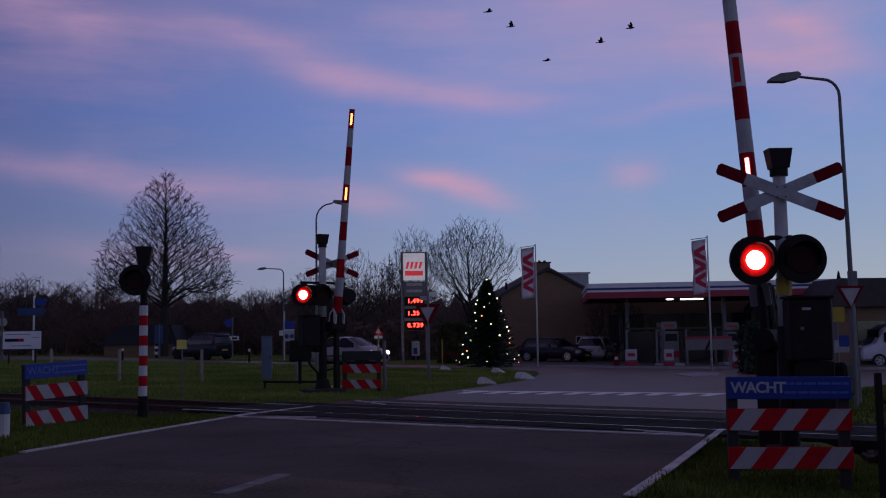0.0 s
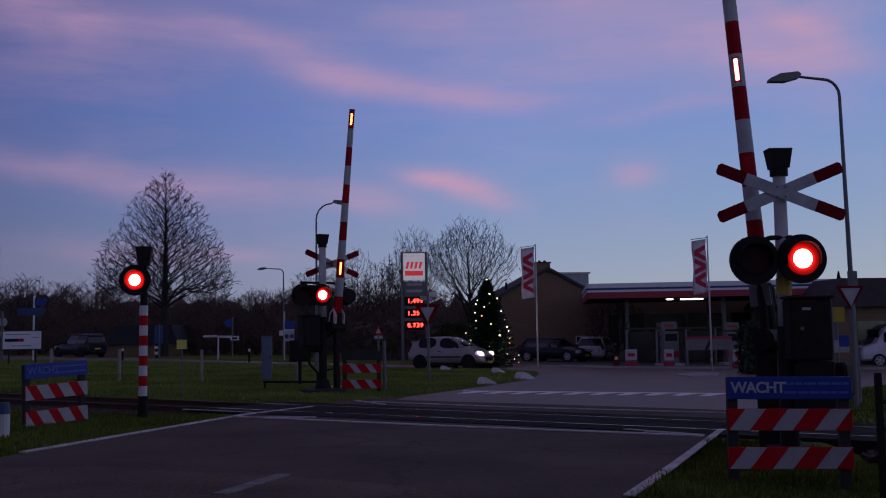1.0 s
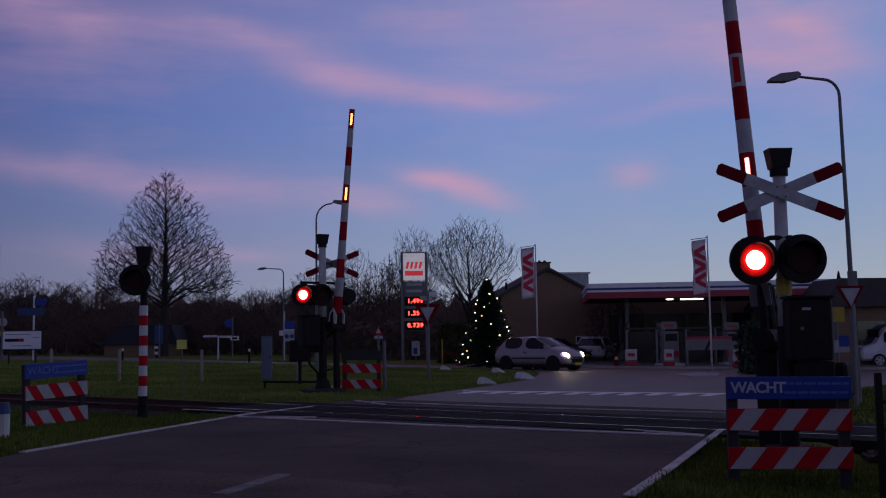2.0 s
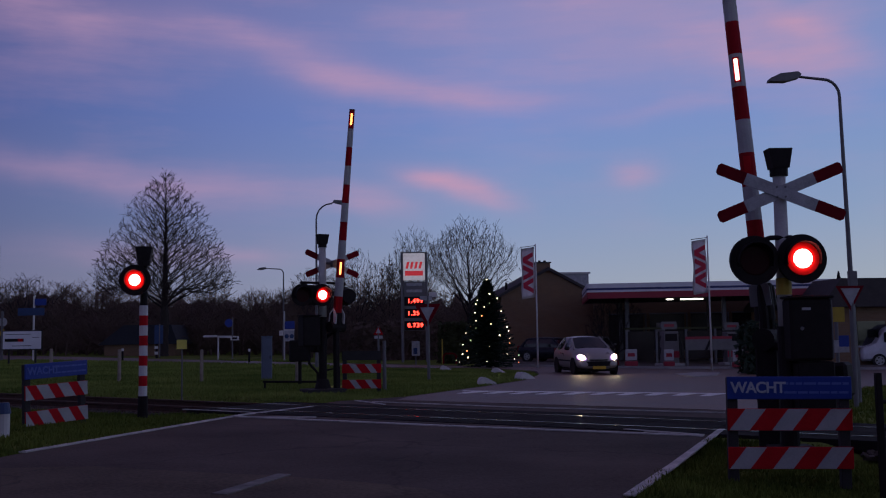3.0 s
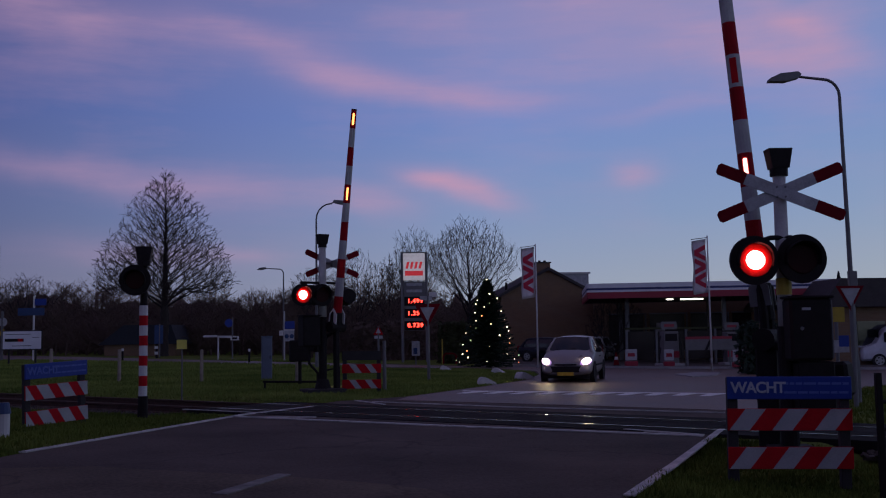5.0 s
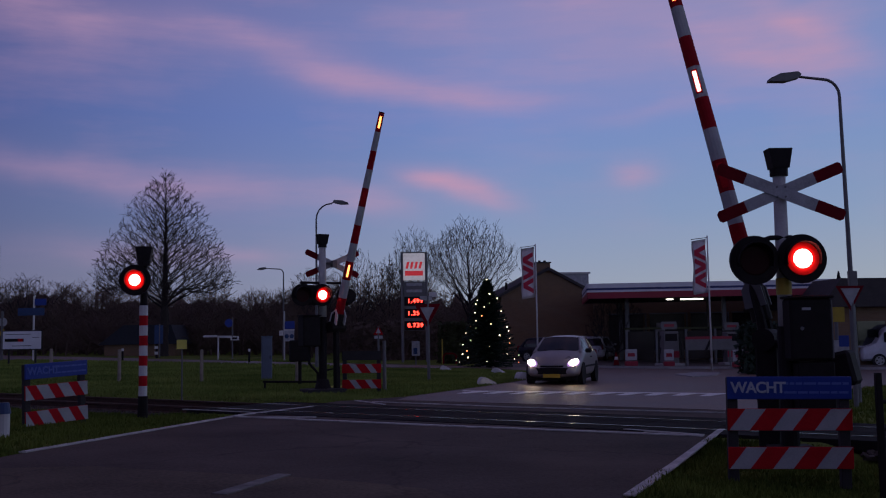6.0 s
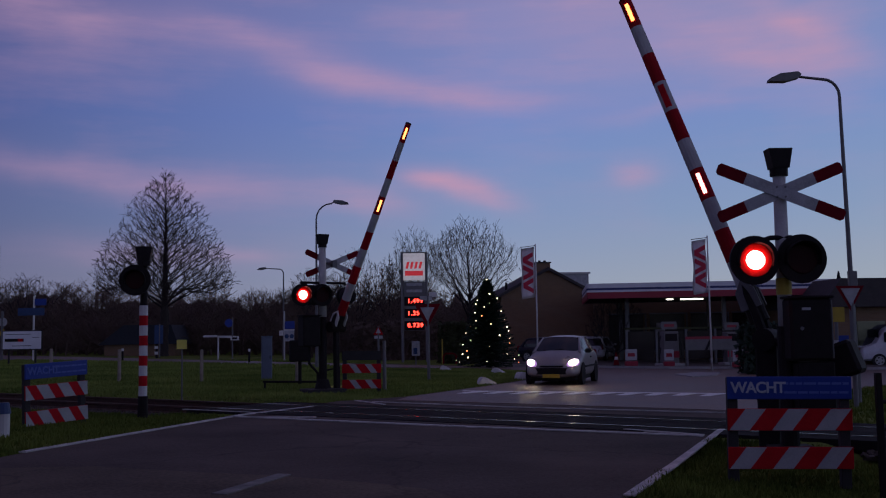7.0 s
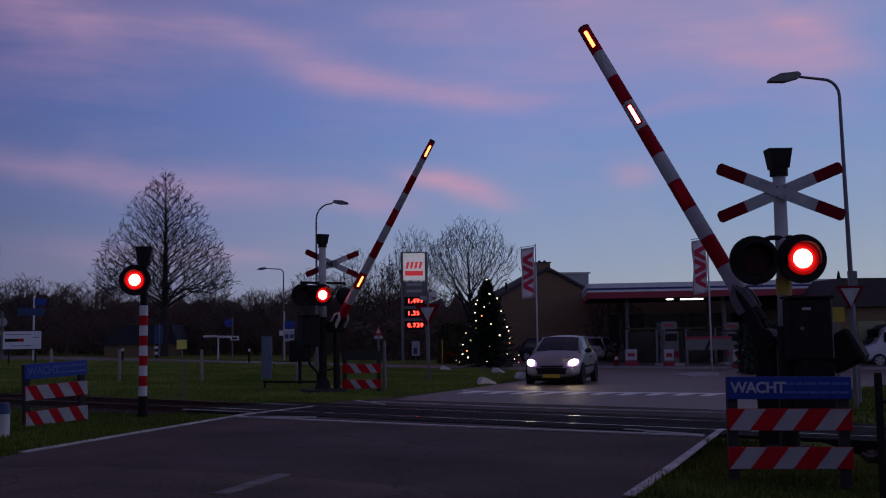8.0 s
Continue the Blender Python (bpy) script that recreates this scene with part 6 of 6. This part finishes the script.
def round_hatchback():
    """A small round-nosed three-door hatchback, nose towards +x."""
    t = thing("hatchback", 0, 0, 0, 0.0, "silver hatchback with lit headlights on the road", "car")
    rings = [hull_ring(-1.91, 0.66, 0.38, 0.78, 0.58, 0.80, 0.50, 0.01), hull_ring(-1.86, 0.78, 0.26, 0.88, 0.70, 0.92, 0.60, 0.01),
             hull_ring(-1.74, 0.82, 0.22, 0.93, 0.745, 1.02, 0.60, 0.02), hull_ring(-1.36, 0.825, 0.20, 0.93, 0.765, 1.33, 0.545, 0.03),
             hull_ring(-1.00, 0.83, 0.19, 0.93, 0.775, 1.395, 0.55, 0.035), hull_ring(-0.42, 0.83, 0.19, 0.92, 0.78, 1.415, 0.555, 0.035),
             hull_ring(-0.28, 0.83, 0.19, 0.92, 0.78, 1.412, 0.555, 0.035), hull_ring(0.22, 0.83, 0.19, 0.91, 0.78, 1.37, 0.545, 0.04),
             hull_ring(0.62, 0.83, 0.19, 0.905, 0.78, 1.16, 0.615, 0.05), hull_ring(1.00, 0.83, 0.19, 0.895, 0.77, 0.945, 0.68, 0.06),
             hull_ring(1.35, 0.825, 0.20, 0.83, 0.74, 0.88, 0.60, 0.05), hull_ring(1.64, 0.79, 0.20, 0.72, 0.69, 0.77, 0.52, 0.05),
             hull_ring(1.83, 0.71, 0.21, 0.58, 0.61, 0.63, 0.44, 0.04), hull_ring(1.91, 0.58, 0.27, 0.47, 0.50, 0.50, 0.36, 0.01)]
    k = len(rings[0])
    groups = {}
    for i in range(len(rings) - 1):
        for j in range(k):
            jj = min(j, 13 - j) if j < 14 else -1
            g = "body"
            if jj in (5, 6) and i in (7, 8):
                g = "windscreen"
            elif jj in (5, 6) and i == 2:
                g = "rear_window"
            elif jj == 4 and i in (3, 4):
                g = "rear_side_window" + ("" if j < 7 else "_far")
            elif jj == 4 and i in (6, 7):
                g = "door_window" + ("" if j < 7 else "_far")
            groups.setdefault(g, []).append([rings[i][j], rings[i][(j + 1) % k], rings[i + 1][(j + 1) % k], rings[i + 1][j]])
    groups["body"] += [rings[0], rings[-1][::-1]]
    for g, quads in groups.items():
        bm = bmesh.new()
        seen = {}
        for q in quads:
            bm.faces.new([seen.setdefault(c, None) or seen.update({c: bm.verts.new(c)}) or seen[c] for c in q])
        bmesh.ops.recalc_face_normals(bm, faces=bm.faces)
        glass = g != "body"
        ob = part(g.replace("_far", ""), bm, M_CAR_GLASS if glass else M_SILVER, t, "dark tinted window glass" if glass else "silver painted body shell", smooth=True)
        ob.modifiers.new("rounded", "SUBSURF").levels = 2
        ob.modifiers["rounded"].render_levels = 2
    part("underbody", B(0.0, 0, 0.20, 3.3, 1.40, 0.16, 0.03), M_BLACK, t, "black underbody")
    part("cabin", B(-0.35, 0, 0.78, 1.9, 1.30, 0.30, 0.05), M_BLACK, t, "dark cabin")
    for y in (-0.36, 0.36):
        part("front_seat", B(-0.15, y, 1.02, 0.16, 0.42, 0.50, 0.06), M_RUBBER, t, "dark seat back")
    for s in (-1, 1):
        part("front_pillar", tube(bmesh.new(), [(0.20, s * 0.55, 1.365), (0.62, s * 0.625, 1.155), (1.02, s * 0.70, 0.93)], [0.030, 0.036, 0.045], 8), M_SILVER, t, "silver pillar", smooth=True)
        part("mirror", B(0.72, s * 0.90, 0.98, 0.12, 0.20, 0.13, 0.04), M_BLACK, t, "black door mirror")
        part("side_trim", B(-0.02, s * 0.832, 0.52, 1.75, 0.02, 0.06, 0.006), M_RUBBER, t, "dark rubbing strip")
        part("door_handle", B(-0.25, s * 0.822, 0.78, 0.16, 0.03, 0.04, 0.01), M_BLACK, t, "dark door handle")
        turn = Matrix.Translation((1.70, s * 0.60, 0.615)) @ pose(0, 0, 0, s * 24, -26, s * 30)
        bm = bmesh.new()
        bmesh.ops.create_icosphere(bm, subdivisions=3, radius=1.0, matrix=turn @ Matrix.Diagonal((0.11, 0.235, 0.130, 1)))
        hl = part("headlight", bm, M_HEAD_FRINGE, t, "lit teardrop headlight", smooth=True)
        bm = bmesh.new()
        bmesh.ops.create_icosphere(bm, subdivisions=3, radius=1.0, matrix=turn @ Matrix.Translation((0.028, 0, 0.006)) @ Matrix.Diagonal((0.11, 0.185, 0.105, 1)))
        part("bulb_glow", bm, M_HEAD, hl, "glaring white lamp", smooth=True)
        part("tail_light", B(-1.80, s * 0.70, 0.82, 0.12, 0.14, 0.34, 0.04), M_TAIL, t, "red tail light")
        part("wiper", tube(bmesh.new(), [(1.02, s * 0.12 - 0.2, 1.00), (0.94, s * 0.30 - 0.1, 1.035)], 0.012, 5), M_BLACK, t)
    part("front_grille", bowed_bar(1.945, 0.60, 0.315, 0.50, 0.10, 0.10), M_BLACK, t, "wide black lower grille")
    part("upper_grille", bowed_bar(1.94, 0.34, 0.525, 0.565, 0.04), M_BLACK, t, "slim upper grille")
    part("bonnet_badge_bar", bowed_bar(1.925, 0.36, 0.572, 0.592, 0.05, 0.03), M_RIM, t, "bright bonnet-edge trim")
    part("number_plate", B(1.945, 0, 0.27, 0.02, 0.50, 0.11, 0.004), M_PLATE, t, "plain yellow plate")
    part("number_plate", B(-1.915, 0, 0.62, 0.02, 0.48, 0.11, 0.004), M_PLATE, t, "plain yellow plate")
    wheels = []
    for x in (1.21, -1.23):
        for s in (-1, 1):
            part("wheel_arch", C((x, s * 0.69, 0.30), (x, s * 0.836, 0.30), 0.345, n=28), M_BLACK, t)
            wheels.append(wheel(t, x, s * 0.75, 0.29, 0.19, s))
    return t, wheels, 0.29


HATCH, HATCH_WHEELS, HATCH_R = round_hatchback()
SUV, SUV_WHEELS, SUV_R = car("estate_car", M_DARK_CAR, 4.5, 1.8, 1.66, "dark estate car with roof rails on the main road", boxy=1.0, rails=True)
dark, _, _ = car("parked_car", M_DARK_CAR, 4.0, 1.72, 1.36, "black hatchback parked at the forecourt edge", group="parked cars")
dark.matrix_world = pose(6.15, 57.0, zg(6.15) + 0.09, 0, 0, -36)
white, _, _ = car("parked_car", M_WHITE_CAR, 3.9, 1.72, 1.42, "white hatchback parked on the forecourt", group="parked cars")
white.matrix_world = pose(9.15, 61.2, zg(9.15) + 0.09, 0, 0, 68)
# white delivery van
t = thing("van", 22.75, 50.2, 172, None, "white delivery van parked by the road", "van")
vb = [ring(-2.4, 0.86, 0.4, 1.95, 0.03), ring(-2.3, 0.95, 0.3, 2.05, 0.04), ring(0.8, 0.95, 0.3, 2.05, 0.04), ring(1.25, 0.93, 0.3, 1.85, 0.04), ring(1.75, 0.92, 0.3, 1.15, 0.04), ring(2.3, 0.85, 0.3, 0.95, 0.03), ring(2.4, 0.75, 0.4, 0.75, 0.01)]
part("body", loft(vb), M_WHITE_CAR, t, "white van body")
for s in (-1, 1):
    part("side_window", B(0.9, s * 0.95, 1.45, 0.9, 0.03, 0.5, 0.01), M_GLASS, t, "dark side window")
    part("rear_side_window", B(-0.7, s * 0.955, 1.45, 1.6, 0.03, 0.5, 0.01), M_GLASS, t, "dark side window")
    for x in (-1.5, 1.6):
        wheel(t, x, s * 0.86, 0.33, 0.2, s)
part("windscreen", B(1.55, 0, 1.5, 0.03, 1.5, 0.7, 0.01, m=pose(0, 0, 0, 0, 0, 0)), M_GLASS, t, "dark windscreen")


# ---- birds ----
def bird(flap):
    t = thing("bird", 0, 0, 0, 0.0, "dark crow-like bird in flight", "bird", "flock of birds")
    bm = bmesh.new()
    bmesh.ops.create_icosphere(bm, subdivisions=2, radius=1.0, matrix=Matrix.Diagonal((0.12, 0.036, 0.036, 1)))
    body = part("body", bm, M_BIRD, t, "dark rounded body", smooth=True)
    part("head", C((0.09, 0, 0.01), (0.17, 0, 0.0), 0.028, 0.005, 8), M_BIRD, t)
    part("tail", PR([(-0.20, -0.008), (-0.08, -0.012), (-0.08, 0.012), (-0.20, 0.005)], -0.03, 0.03), M_BIRD, t)
    wings = []
    for s in (-1, 1):
        bm = bmesh.new()
        pts = [(0.06, 0.0), (0.07, 0.10), (0.03, 0.20), (-0.03, 0.25), (-0.05, 0.18), (-0.045, 0.09), (-0.06, 0.0)]
        top = [bm.verts.new((x, s * y, 0.008)) for x, y in pts]
        bot = [bm.verts.new((x, s * y, -0.008)) for x, y in pts]
        bm.faces.new(top)
        bm.faces.new(bot[::-1])
        for i in range(len(pts)):
            bm.faces.new((top[i], bot[i], bot[(i + 1) % len(pts)], top[(i + 1) % len(pts)]))
        bmesh.ops.recalc_face_normals(bm, faces=bm.faces)
        wings.append((s, part("wing", bm, M_BIRD, t, "spread dark wing", pose(0, s * 0.02, 0.01))))
    return t, wings, flap


# start, velocity, flap phase
BIRDS = [((1.79, 36.00, 13.15), 0.0), ((2.74, 38.00, 13.21), 1.9), ((4.29, 40.00, 12.42), 3.3), ((6.14, 38.00, 12.54), 2.4), ((7.11, 37.00, 12.77), 1.2)]
FLOCK = [(bird(ph), start) for start, ph in BIRDS]


# ---- everything that moves ----
HATCH_PATH = [(0.0, -4.6, 50.3, -31), (0.3, -2.9, 49.2, -30), (0.7, -0.85, 48.0, -27), (1.0, 0.32, 47.3, -26), (1.3, 1.55, 46.5, -28), (1.7, 3.05, 45.3, -34), (2.25, 4.9, 43.3, -48), (2.8, 5.45, 40.7, -73),
              (3.2, 5.47, 39.2, -89), (3.5, 5.45, 38.2, -95), (4.0, 5.15, 36.8, -101), (4.5, 4.68, 35.0, -104), (5.0, 4.2, 33.3, -105), (5.5, 3.80, 32.1, -106), (5.8, 3.70, 31.75, -107), (6.2, 3.65, 31.55, -107), (6.5, 3.64, 31.5, -107), (8.0, 3.64, 31.5, -107)]
SUV_PATH = [(0.0, -15.9, 67.0, 143), (1.0, -27.0, 75.6, 143), (1.6, -33.6, 80.7, 143), (3.2, -51.0, 94.0, 143), (5.0, -62.0, 102.2, 143), (8.0, -66.5, 105.0, 143)]
NEAR_ANGLES = [(0.0, 4.0), (4.7, 4.0), (5.0, 4.6), (5.3, 6.8), (5.8, 11.2), (6.0, 12.8), (6.5, 16.5), (7.0, 20.4), (7.5, 24.2), (8.0, 28.3)]
FAR_ANGLES = [(0.0, 7.0), (4.7, 7.0), (5.0, 7.8), (5.3, 10.5), (5.8, 16.5), (6.0, 18.8), (6.5, 24.0), (7.0, 29.5), (7.5, 34.5), (8.0, 39.5)]


def spin(wheels, path, r, until):
    """Roll the wheels by the way that the car goes."""
    rows, dist, prev = [], 0.0, None
    n = int(until * FPS)
    for k in range(n + 1):
        t = k / FPS
        i = max(j for j in range(len(path) - 1) if path[j][0] <= t + 1e-9)
        a, b = path[i], path[i + 1]
        u = (t - a[0]) / (b[0] - a[0])
        p = Vector((a[1] + (b[1] - a[1]) * u, a[2] + (b[2] - a[2]) * u))
        if prev is not None:
            dist += (p - prev).length
        prev = p
        rows.append((t, math.degrees(dist / r)))
    for w in wheels:
        at = w.matrix_local.translation.copy()
        keys = [(t, Matrix.Translation(at) @ pose(0, 0, 0, 0, a, 0)) for t, a in rows]
        if until < 8.0:
            keys.append((8.0, keys[-1][1]))
        walk(w, keys)


def flashing():
    """Lamps of phase B shine a quarter second in every 0.64 s, those of phase A in between."""
    starts = [0.245 + 0.64 * k for k in range(13)]
    for piece, on, off, phase, after in FLASH:
        lit_b = phase == "B"
        rows = [(0.0, off if lit_b else on)]
        for s in starts:
            f0, f1 = round(s * FPS), round((s + 0.25) * FPS)
            if lit_b:
                f1 += after           # the filament reddens a moment longer
            for fr, b_on in ((f0 - 1, False), (f0, True), (f1 - 1, True), (f1, False)):
                if 0 < fr < 240:
                    rows.append((fr / FPS, on if b_on == lit_b else off))
        rows.append((8.0, on if lit_b else off))
        walk(piece, rows)


def motions():
    walk(HATCH, [(t, pose(x, y, zg(x) + 0.014, 0, 0, a)) for t, x, y, a in HATCH_PATH])
    walk(SUV, [(t, pose(x, y, zg(x) + 0.014, 0, 0, a)) for t, x, y, a in SUV_PATH])
    spin(HATCH_WHEELS, HATCH_PATH, HATCH_R, 6.5)
    spin(SUV_WHEELS, SUV_PATH, SUV_R, 8.0)
    near_z = 1.28 - zg(4.05)
    far_z = 1.69 - zg(-2.73)
    walk(NEAR_BOOM, [(t, pose(0, 0, near_z, 0, a, 0)) for t, a in NEAR_ANGLES])
    walk(FAR_BOOM, [(t, pose(0, 0, far_z, 0, a, 0)) for t, a in FAR_ANGLES])
    flashing()
    for (ob, wings, ph), start in FLOCK:
        v = Vector((13.4, 1.0, 2.9))
        walk(ob, [(t, Matrix.Translation(Vector(start) + v * t) @ pose(0, 0, 0, 0, -8, 8)) for t in (0.0, 1.0, 8.0)])
        for s, w in wings:
            at = w.matrix_local.translation.copy()
            rows = [(k * 0.0667, Matrix.Translation(at) @ pose(0, 0, 0, s * (12 + 42 * math.sin(k * 1.35 + ph)), 0, 0)) for k in range(21)]
            rows.append((8.0, rows[-1][1]))
            walk(w, rows)


motions()
